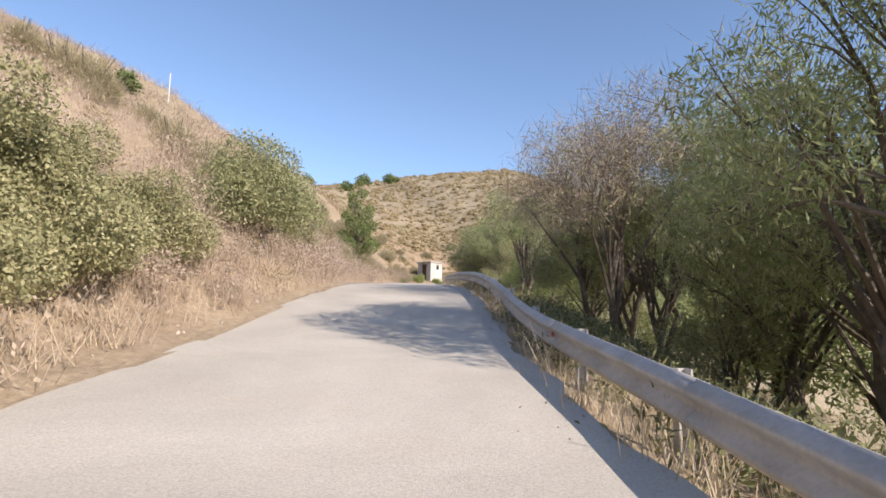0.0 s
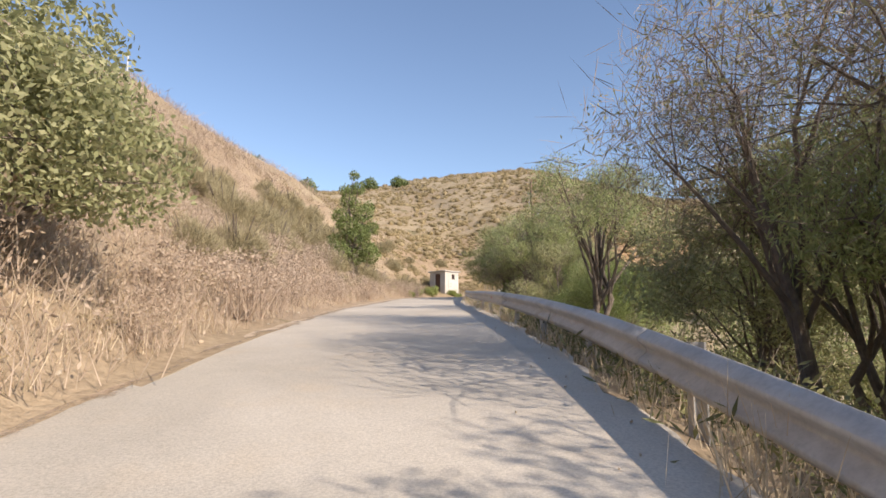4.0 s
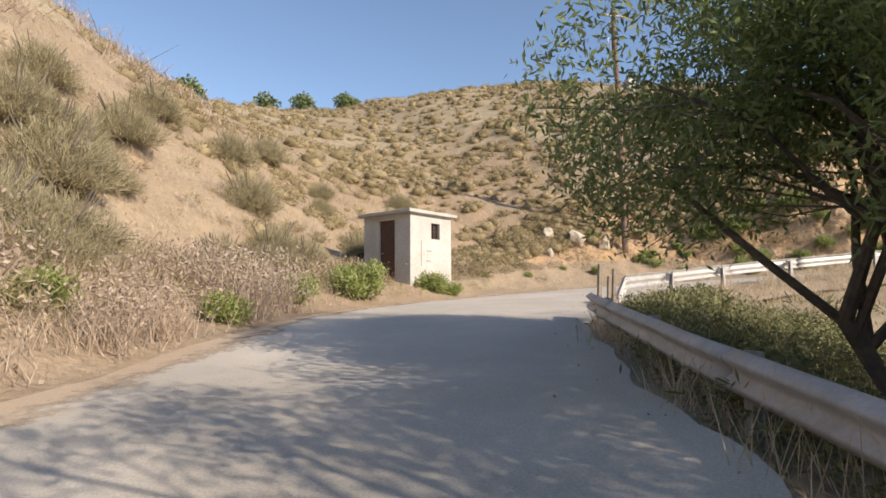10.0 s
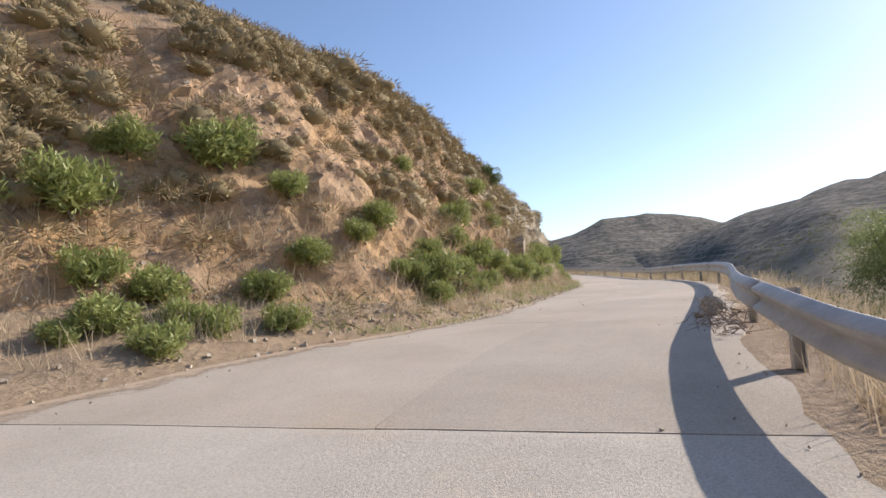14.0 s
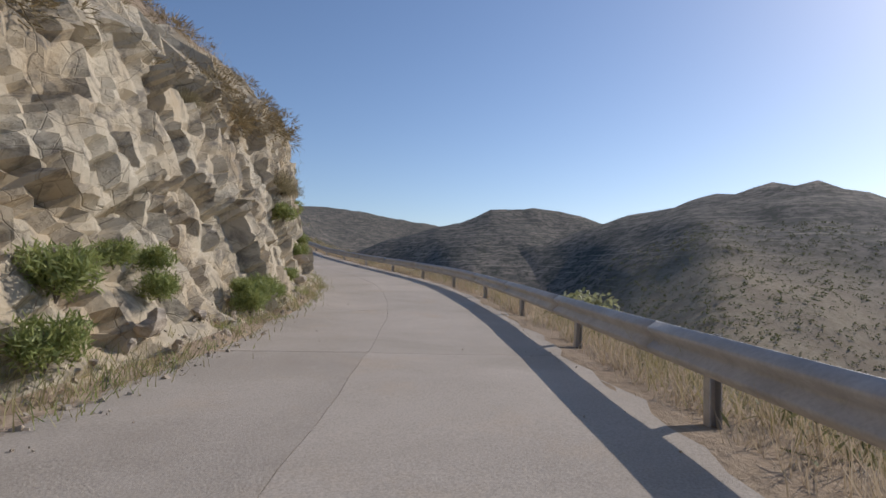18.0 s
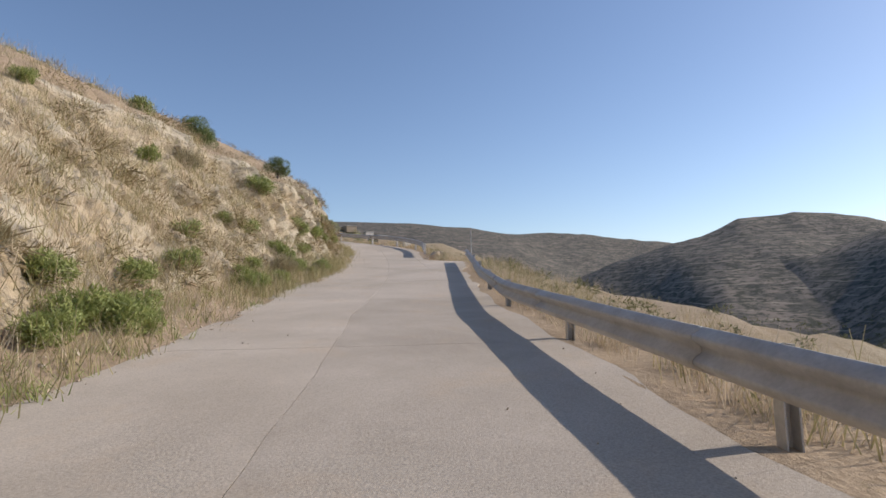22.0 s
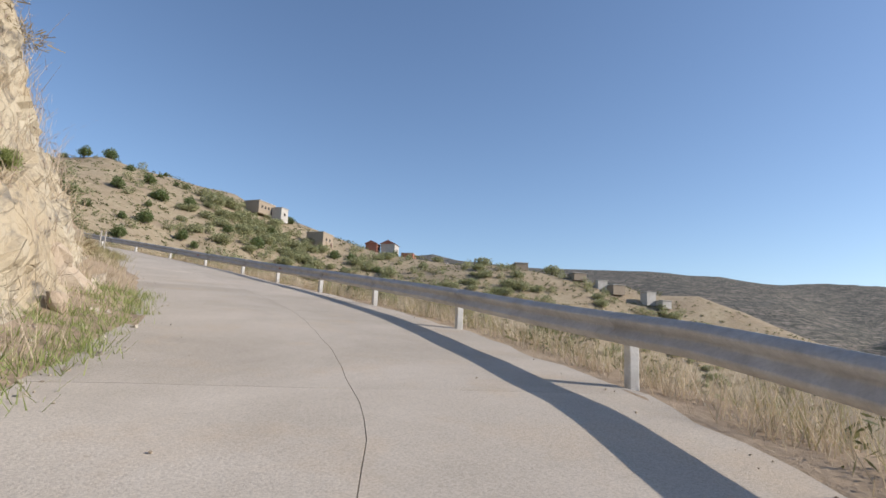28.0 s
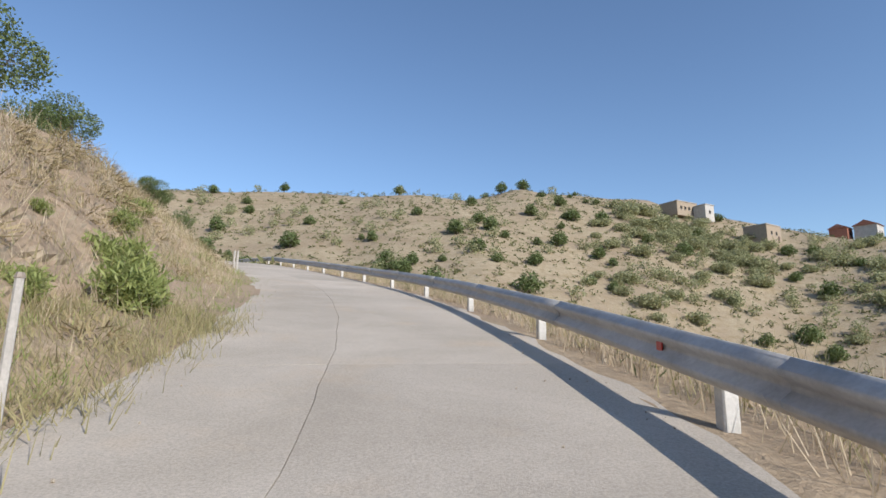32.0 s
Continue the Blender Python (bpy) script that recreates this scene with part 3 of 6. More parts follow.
def cut_bank():
    ss = np.arange(-20.0, 250.0, BANK_STEP)
    n = 100
    s = np.repeat(ss[:, None], n, 1)
    # even steps along the slope, closer on the steep face
    fw, ww, wh = keyed(ss, FOOT_W), keyed(ss, FACE_W), keyed(ss, FACE_H)
    outs = np.zeros((len(ss), n))
    for i in range(len(ss)):
        knots = np.array([-0.25, fw[i], fw[i] + ww[i], 19.0])
        outs[i] = np.r_[np.linspace(knots[0], knots[1], 15)[:-1], np.linspace(knots[1], knots[2], 52)[:-1], np.linspace(knots[2], knots[3], 35)]
    edge = keyed(s, LEFT_EDGE)
    up = hill_up(s, np.maximum(outs, 0))
    p = on_road(s, -(edge + outs), up)
    # rocky where the face is steep
    craggy = keyed(s, [(-22, 0.12), (30, 0.15), (60, 0.10), (72, 0.11), (78, 0.24), (84, 0.45), (95, 0.6), (104, 0.9), (126, 1.0), (132, 0.9), (138, 0.5), (146, 0.45), (154, 0.8), (168, 0.8), (178, 0.7), (190, 0.62), (203, 0.5), (212, 0.15), (250, 0.1)])
    fac = np.clip(outs / keyed(s, [(95, 0.8), (104, 0.2), (134, 0.2), (142, 0.8)]), 0, 1) * np.clip((19 - outs) / 6, 0.15, 1)
    soft = np.clip((outs - fw[:, None] - ww[:, None]) / 1.5, 0, 1)
    amount = craggy * fac * (1 - 0.72 * soft) * np.clip((outs - fw[:, None]) / 0.9 + 0.75, 0.3, 1)
    out_way = np.zeros_like(p)
    k = np.clip(((s - STATIONS[0]) / STEP).astype(int), 0, len(STATIONS) - 1)
    out_way[..., :2] = RIGHT[k]
    out_way[..., 2] = 0.45
    disp = np.zeros(s.shape)
    for i in range(s.shape[0]):
        for j in range(n):
            q = Vector(p[i, j])
            a = amount[i, j]
            v = 0.22 * noise.noise(q * 0.45) + 0.10 * noise.noise(q * 1.5)
            if a > 0.12:
                w = q + 0.4 * noise.noise_vector(q * 0.7)
                d, pts = noise.voronoi(Vector((w.x * 0.8 + w.y * 0.3, w.y * 0.8 - w.x * 0.3, w.z * 0.62 + w.x * 0.25)))
                d2, pts2 = noise.voronoi(Vector((w.x * 2.1, w.y * 2.1, w.z * 1.7 + w.x * 0.6)))
                cell, cell2 = noise.cell(pts[0] * 7.1), noise.cell(pts2[0] * 5.3)
                # tilted flat facets with open joints between them
                w1 = Vector((w.x * 0.8 + w.y * 0.3, w.y * 0.8 - w.x * 0.3, w.z * 0.62 + w.x * 0.25)) - pts[0]
                w2 = Vector((w.x * 2.1, w.y * 2.1, w.z * 1.7 + w.x * 0.6)) - pts2[0]
                t1, t2 = noise.cell_vector(pts[0] * 3.7) - Vector((0.5, 0.5, 0.5)), noise.cell_vector(pts2[0] * 4.9) - Vector((0.5, 0.5, 0.5))
                v += a * (0.26 * (cell - 0.4) + 0.36 * w1.dot(t1) + 0.13 * (cell2 - 0.5) + 0.30 * w2.dot(t2) - 0.09 * max(0.0, 1 - (d[1] - d[0]) / 0.07) - 0.05 * max(0.0, 1 - (d2[1] - d2[0]) / 0.08))
                if 76 < s[i, j] < 106:
                    # rain-cut gullies and crumbly stones in the red earth
                    g = noise.noise(Vector((s[i, j] * 0.85 + 0.25 * q.z, q.z * 0.18, 3.0)))
                    v = v * 0.55 + a * (0.55 * (abs(g) - 0.25) + 0.16 * noise.noise(q * 3.2) + 0.12 * noise.noise(q * 6.5))
            disp[i, j] = v * fac[i, j]
    p = p + out_way * disp[..., None] * 1.0
    p[:, -1, 2] -= 1.6
    p[:, 0, 2] -= 0.25
    bank = sheet("hillside", p.reshape(-1, 3), grid_faces(*s.shape), BANK, None, "", False)
    face_s, face_o = s[:-1, :-1].ravel(), outs[:-1, :-1].ravel()
    bare = amount[:-1, :-1].ravel()
    edge_s = face_s + 2.5 * np.sin(face_o * 0.9 + face_s)
    kind = np.where((bare > 0.34) & (face_s > 97) & (face_s < 192), 1, np.where((bare > 0.16) & (face_s > 70) & (face_s <= 97), 2, np.where((edge_s > 62) & (edge_s < 106), 3, 0)))
    bank.data.materials.append(ROCK)
    bank.data.materials.append(RED_EARTH)
    bank.data.materials.append(RED_BANK)
    bank.data.polygons.foreach_set("material_index", kind.astype(np.int32))
    bank.data.update()
    return tagged(bank, "cut hillside of dry earth, grass and broken rock", "hillside", "", "structure"), p


hillside, BANK_POINTS = cut_bank()


# ---- the carriageway ----
def ribbon(name, s0, s1, left, right, up, material, parent=None, step=0.5, across=9, wave=0.012):
    ss = np.linspace(s0, s1, max(2, int(round((s1 - s0) / step)) + 1))
    f = np.linspace(0, 1, across)
    a = left(ss)[:, None] * (1 - f) + right(ss)[:, None] * f
    s = np.repeat(ss[:, None], across, 1)
    p = on_road(s, a, up)
    p[..., 2] += wave * rough_noise(p[..., 0], p[..., 1], 3.0, 2, 7)
    return sheet(name, p.reshape(-1, 3), grid_faces(*s.shape)[:, ::-1], material, parent, "", True)


ragged = lambda s, k: 0.16 * np.sin(s * 1.7 + k) + 0.10 * np.sin(s * 4.3 + 2 * k) + 0.06 * np.sin(s * 9.1 + k)
PAVED = 80.0   # from here on the road is cast in slabs
inset = lambda s: np.where(s > PAVED + 0.2, 0.14, 0.0)
road_left = lambda s: -keyed(s, LEFT_EDGE) - 0.22 + 0.8 * ragged(s, 1)
road_right = lambda s: keyed(s, RIGHT_EDGE) + 0.10 + 0.4 * ragged(s, 2)
road = ribbon("road", -21.0, 292.0, lambda s: road_left(s) + inset(s), lambda s: road_right(s) - inset(s), 0.0, ASPHALT, None, 0.35, 15)
tagged(road, "pale dusty mountain road of worn concrete", "road", "", "structure")
road.data.materials.append(KERB)
rows = len(road.data.polygons) // 14
rv = np.zeros(len(road.data.vertices) * 3, np.float32)
road.data.vertices.foreach_get("co", rv)
rv = rv.reshape(rows + 1, 15, 3)
rv[np.linspace(-21.0, 292.0, rows + 1) > PAVED + 0.05, :, 2] -= 0.03
road.data.vertices.foreach_set("co", rv.ravel())
road.data.polygons.foreach_set("material_index", np.repeat((np.linspace(-21.0, 292.0, rows) > PAVED + 0.1).astype(np.int32), 14))
DIRT = concrete_material("orange_dirt", (0.56, 0.44, 0.32), (0.47, 0.355, 0.25), (0.59, 0.485, 0.375))
dt = DIRT.node_tree
spread_out = dt.nodes.new("ShaderNodeAttribute")
spread_out.attribute_name = "spread"
worn = add(dt, "ShaderNodeMath")
worn.operation = "ADD"
dt.links.new(spread_out.outputs["Fac"], worn.inputs[0])
dt.links.new(fuzz(dt, place(dt), 2.2, 8, 0.75), worn.inputs[1])
bare = add(dt, "ShaderNodeMixShader")
dt.links.new(ramp(dt, worn.outputs[0], (0.78, grey(1)), (1.0, grey(0))), bare.inputs[0])
dt.links.new(dt.nodes.new("ShaderNodeBsdfTransparent").outputs[0], bare.inputs[1])
dt.links.new(dt.nodes["Principled BSDF"].outputs[0], bare.inputs[2])
dt.links.new(bare.outputs[0], dt.nodes["Material Output"].inputs[0])
wide = lambda s: keyed(s, [(14, 0.3), (34, 1.1), (43, 1.5), (57, 1.3), (66, 0.8), (70, 1.3), (76, 1.5), (82, 1.1), (90, 0.9), (104, 0.4), (112, 0.3)])
shoulder = ribbon("dirt_shoulder", 14.0, 112.0, lambda s: -keyed(s, LEFT_EDGE) - 0.5, lambda s: -keyed(s, LEFT_EDGE) + wide(s) + 0.5 * ragged(s * 0.6, 4), 0.009, DIRT, None, 0.2, 11)
worn_out = shoulder.data.attributes.new("spread", "FLOAT", "POINT")
worn_out.data.foreach_set("value", np.tile(np.linspace(0.0, 1.0, 11) ** 1.3, len(shoulder.data.vertices) // 11).astype(np.float32))
tagged(shoulder, "strip of orange dirt washed over the road edge", "dirt", "", "structure")
verge = ribbon("verge", -21.0, 292.0, lambda s: keyed(s, RIGHT_EDGE) - 0.2, lambda s: keyed(s, RIGHT_EDGE) + 1.9, 0.0, BANK, None, 0.35, 9, 0.0)
vv = np.zeros(len(verge.data.vertices) * 3, np.float32)
verge.data.vertices.foreach_get("co", vv)
vv = vv.reshape(-1, 3)
vs, vl, vz = nearest(vv[:, 0].astype(float), vv[:, 1].astype(float))
vv[:, 2] = vz + drop_down(vs, np.maximum(vl - keyed(vs, RIGHT_EDGE), 0)) + 0.03 * rough_noise(vv[:, 0], vv[:, 1], 2.0, 3, 9) - np.where(vl < keyed(vs, RIGHT_EDGE), 0.08, 0.0)
verge.data.vertices.foreach_set("co", vv.ravel())
tagged(verge, "strip of dry earth beside the road", "verge", "", "structure")


# ---- guard rails ----
WAVE = [(0.000, 0.335), (0.012, 0.352), (0.078, 0.392), (0.080, 0.425), (0.012, 0.478), (0.012, 0.512), (0.080, 0.565), (0.078, 0.598), (0.012, 0.638), (0.000, 0.655)]


def beam(s0, s1, side, tilt=None):
    """One panel of corrugated rail between two stations."""
    n = max(3, int((s1 - s0) / 0.5) + 1)
    ss = np.linspace(s0, s1, n)
    verts = []
    k = len(WAVE)
    for s in ss:
        for back in (0, 1):
            for o, z in WAVE:
                verts.append(on_road(s, side(s) - o + 0.007 * back, z + (tilt(s) if tilt else 0.0)))
    faces = []
    for i in range(n - 1):
        a, b = i * 2 * k, (i + 1) * 2 * k
        for j in range(k - 1):
            faces.append((a + j, a + j + 1, b + j + 1, b + j))
            faces.append((a + k + j, b + k + j, b + k + j + 1, a + k + j + 1))
        faces.append((a, b, b + k, a + k))
        faces.append((a + k - 1, a + 2 * k - 1, b + 2 * k - 1, b + k - 1))
    for e in (0, (n - 1) * 2 * k):
        for j in range(k - 1):
            faces.append((e + j, e + k + j, e + k + j + 1, e + j + 1) if e == 0 else (e + j, e + j + 1, e + k + j + 1, e + k + j))
    return np.array(verts), np.array(faces)


post_mesh = None


def rail_post(parent, s, side, lean=0.0, low=0.0):
    global post_mesh
    if post_mesh is None:
        bm = bmesh.new()
        block(bm, (0.012, 0.10, 1.05), (-0.045, 0, 0.10))
        block(bm, (0.012, 0.10, 1.05), (0.045, 0, 0.10))
        block(bm, (0.09, 0.012, 1.05), (0, 0.044, 0.10))
        block(bm, (0.10, 0.11, 0.20), (-0.085, 0, 0.50))
        post_mesh = bpy.data.meshes.new("post")
        bm.to_mesh(post_mesh)
        bm.free()
        post_mesh.materials.append(STEEL)
    ob = new("post", post_mesh)
    ob.parent = parent
    x, y, z = on_road(s, side + 0.145, low)
    ob.matrix_basis = pose(x, y, z, 0, lean, math.degrees(heading(s)))
    return ob


pale_mesh = []


def pale_post(material):
    if not pale_mesh:
        bm = bmesh.new()
        block(bm, (0.115, 0.12, 1.10), (0, 0, 0.04), None, 0.012)
        block(bm, (0.07, 0.10, 0.16), (-0.09, 0, 0.50), None, 0.008)
        data = bpy.data.meshes.new("post")
        bm.to_mesh(data)
        bm.free()
        data.materials.append(material)
        pale_mesh.append(data)
    return pale_mesh[0]


def guard_rail(s0, s1, side, label, posts=2.7, tilt=None, reflect=(), pale=None, first=0.35):
    x, y, z = on_road(s0, 2.0)
    rail = thing("guard_rail", pose(x, y, z), label, "guard rail", "guard rails along the road")
    inv = Matrix.Translation((-x, -y, -z))
    s = s0
    while s < s1 - 0.3:
        e = min(s + 4.0, s1)
        v, f = beam(s - 0.08, e + 0.08, (lambda q, odd=int(round(s * 10)) % 80 < 40: side(q) - (0.006 if odd else 0.0)), tilt)
        sheet("rail_beam", v - np.array([x, y, z]), f, STEEL, rail, "", True)
        for dz in (0.45, 0.55):
            bm = bmesh.new()
            bmesh.ops.create_uvsphere(bm, u_segments=6, v_segments=4, radius=0.016)
            bmesh.ops.translate(bm, verts=bm.verts, vec=Vector(on_road(s + 0.05, side(s) - 0.02, dz + (tilt(s) if tilt else 0.0))) - Vector((x, y, z)))
            part("bolt", bm, RUST, rail)
        s = e
    s = s0 + first
    while s < s1:
        ob = rail_post(rail, s, float(side(s)), random.uniform(-2, 2), tilt(s) if tilt else 0.0)
        if pale:
            ob.data = pale_post(pale)
        ob.matrix_parent_inverse = inv
        s += posts
    for r in reflect:
        bm = bmesh.new()
        block(bm, (0.012, 0.09, 0.075), (0, 0, 0), None, 0.003)
        bmesh.ops.rotate(bm, verts=bm.verts, cent=(0, 0, 0), matrix=Matrix.Rotation(heading(r), 3, "Z"))
        bmesh.ops.translate(bm, verts=bm.verts, vec=Vector(on_road(r, float(side(r)) - 0.03, 0.495 + (tilt(r) if tilt else 0.0))) - Vector((x, y, z)))
        part("reflector", bm, RED, rail, "small red reflector plate")
    return rail


RAIL_A = lambda s: keyed(s, [(-22, 1.6), (8, 1.6), (14, 1.55), (24, 1.42), (42, 1.38), (48, 1.58), (54, 1.92), (58, 1.95), (63, 1.6)])
RAIL_B = lambda s: keyed(s, [(64, 2.15), (67, 2.0), (70, 2.15), (76, 1.92), (80, 1.66), (84, 1.6), (90, 1.72), (100, 1.95), (110, 2.08), (132, 2.28), (139, 1.9), (145, 1.53), (151, 1.83), (154, 2.13), (158, 2.58), (160, 2.83), (164, 3.2)])
RAIL_C = lambda s: keyed(s, [(163, 1.2), (166, 1.5), (170, 2.05), (174, 2.4), (180, 2.78), (184, 2.35), (188, 2.05), (196, 1.98), (206, 2.03), (292, 2.1)])
LIFT_A = lambda s: keyed(s, [(-22, -0.17), (11, -0.17), (24, -0.09), (42, -0.08), (54, -0.19), (60, -0.16), (63, -0.2)])
LIFT_B = lambda s: keyed(s, [(66, 0.0), (110, 0.02), (132, 0.0), (145, -0.1), (152, -0.1), (156, -0.04), (164, 0.0)])
LIFT_C = lambda s: keyed(s, [(163, -0.02), (172, 0.06), (180, 0.12), (186, 0.05), (196, 0.04), (206, -0.05), (292, -0.05)])
guard_rail(-20.0, 62.6, RAIL_A, "dusty galvanised guard rail under roadside trees", 2.7, LIFT_A, (27.0, 8.0))
lower_rail = guard_rail(66.6, 161.2, RAIL_B, "grey galvanised guard rail above the valley", 4.0, LIFT_B, first=3.3)
guard_rail(165.0, 288.0, RAIL_C, "grey galvanised guard rail on pale posts round the curve", 4.15, LIFT_C, (197.0, 206.5), PALE_POST, 3.6)


def torn_end(rail):
    """The first panel of the rail, torn loose and bent down to the ground."""
    n, k = 9, len(WAVE)
    verts, faces = [], []
    for i in range(n):
        u = i / (n - 1)
        s, side = 66.55 - 0.25 * math.sin(u * 1.5) - 1.25 * u * u, float(RAIL_B(66.55)) - 0.1 * u
        drop, lean = 0.66 * u ** 1.15, 0.9 * u
        for back in (0, 1):
            for o, z in WAVE:
                zz = (z - 0.5) * math.cos(lean)
                verts.append(on_road(s - (z - 0.5) * math.sin(lean), side - o + 0.007 * back, max(0.5 + zz - drop, -0.1)))
    for i in range(n - 1):
        a, b = i * 2 * k, (i + 1) * 2 * k
        for j in range(k - 1):
            faces.append((a + j, a + j + 1, b + j + 1, b + j))
            faces.append((a + k + j, b + k + j, b + k + j + 1, a + k + j + 1))
        faces.append((a, b, b + k, a + k))
        faces.append((a + k - 1, a + 2 * k - 1, b + 2 * k - 1, b + k - 1))
    sheet("rail_beam", np.array(verts) - np.array(rail.matrix_world.translation), np.array(faces), STEEL, rail, "torn rail panel bent down to the ground", True)


torn_end(lower_rail)


# ---- the white hut at the bend ----
def hut():
    turn = 37.5
    base = thing("hut", pose(0, 0, 0, 0, 0, turn), "small white plastered hut with flat concrete roof and brown door", "hut")
    W, D, H, T = 1.98, 2.14, 2.27, 0.16   # along x: wall with the window; along y: wall with the door

    lo = -0.5

    def wall(at, along, length, hole=None, label=""):
        """A wall of thickness T from at, along x or y, with an opening (from, to, low, high) through it."""
        bm = bmesh.new()
        ring = lambda u0, u1, z0, z1: [(u0, z0), (u1, z0), (u1, z1), (u0, z1)]
        put = lambda u, z, t: bm.verts.new((at[0] + u, at[1] + t, z) if along == "x" else (at[0] + t, at[1] + u, z))
        outer = [[put(u, z, t) for u, z in ring(0, length, lo, H)] for t in (0, T)]
        if hole:
            inner = [[put(u, z, t) for u, z in ring(*hole)] for t in (0, T)]
            for k in range(4):
                n = (k + 1) % 4
                bm.faces.new((outer[0][k], outer[0][n], inner[0][n], inner[0][k]))
                bm.faces.new((outer[1][n], outer[1][k], inner[1][k], inner[1][n]))
                bm.faces.new((inner[0][k], inner[0][n], inner[1][n], inner[1][k]))
        else:
            bm.faces.new(outer[0])
            bm.faces.new(outer[1][::-1])
        for k in range(4):
            n = (k + 1) % 4
            bm.faces.new((outer[0][n], outer[0][k], outer[1][k], outer[1][n]))
        bmesh.ops.recalc_face_normals(bm, faces=bm.faces)
        return part("wall", bm, PLASTER, base, label)

    wx0, wx1, wz0, wz1 = 0.98, 1.40, 1.50, 2.02
    dy0, dy1, dz0, dz1 = 0.66, 1.44, 0.18, 2.10
    wall((0, 0), "x", W, (wx0, wx1, wz0, wz1), "white plaster wall with a small barred window opening")
    wall((0, T), "y", D - T, (dy0 - T, dy1 - T, dz0, dz1), "white plaster wall with a door opening")
    wall((T, D - T), "x", W - T)
    wall((W - T, T), "y", D - 2 * T)
    bm = bmesh.new()
    block(bm, (W + 0.36, D + 0.30, 0.11), (W / 2, D / 2, H + 0.058), None, 0.012)
    bmesh.ops.subdivide_edges(bm, edges=bm.edges, cuts=2)
    for v in bm.verts:
        v.co += Vector(noise.noise_vector(v.co * 3)) * 0.008
    part("roof_slab", bm, SLAB, base, "grey concrete roof slab with a worn edge")
    bm = bmesh.new()
    block(bm, (0.045, dy1 - dy0 - 0.06, dz1 - dz0 - 0.05), (0.085, (dy0 + dy1) / 2, (dz0 + dz1) / 2), None, 0.004)
    for z in (0.58, 1.13, 1.68):
        block(bm, (0.012, dy1 - dy0 - 0.2, 0.38), (0.058, (dy0 + dy1) / 2, z), None, 0.004)
    door = part("door", bm, BROWN, base, "closed brown painted door")
    bm = bmesh.new()
    block(bm, (0.05, 0.03, 0.03), (0.045, dy1 - 0.12, 1.05), None, 0.006)
    block(bm, (0.02, 0.11, 0.02), (0.02, dy1 - 0.16, 1.05), None, 0.005)
    part("handle", bm, GREYBOX, door, "steel lever handle")
    for y in (dy0 + 0.015, dy1 - 0.015):
        bm = bmesh.new()
        block(bm, (0.10, 0.03, dz1 - dz0), (0.05, y, (dz0 + dz1) / 2), None, 0.003)
        part("door_frame", bm, PLASTER, base)
    bm = bmesh.new()
    block(bm, (wx1 - wx0, 0.02, wz1 - wz0), ((wx0 + wx1) / 2, 0.125, (wz0 + wz1) / 2))
    part("window_pane", bm, DARK, base, "dark dusty window pane")
    bm = bmesh.new()
    for x in (wx0 + 0.02, (wx0 + wx1) / 2, wx1 - 0.02):
        block(bm, (0.03, 0.03, wz1 - wz0), (x, 0.095, (wz0 + wz1) / 2))
    for z in (wz0 + 0.015, (wz0 + wz1) / 2, wz1 - 0.015):
        block(bm, (wx1 - wx0, 0.026, 0.028), ((wx0 + wx1) / 2, 0.093, z))
    part("window_frame", bm, BROWN, base, "brown wooden window frame")
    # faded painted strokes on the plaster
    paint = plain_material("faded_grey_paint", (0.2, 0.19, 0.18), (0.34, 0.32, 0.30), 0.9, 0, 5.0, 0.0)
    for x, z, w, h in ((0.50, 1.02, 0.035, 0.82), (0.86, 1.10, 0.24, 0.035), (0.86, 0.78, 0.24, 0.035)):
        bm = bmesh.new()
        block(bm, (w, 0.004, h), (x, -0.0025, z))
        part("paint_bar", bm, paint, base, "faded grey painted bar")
    return base


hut()


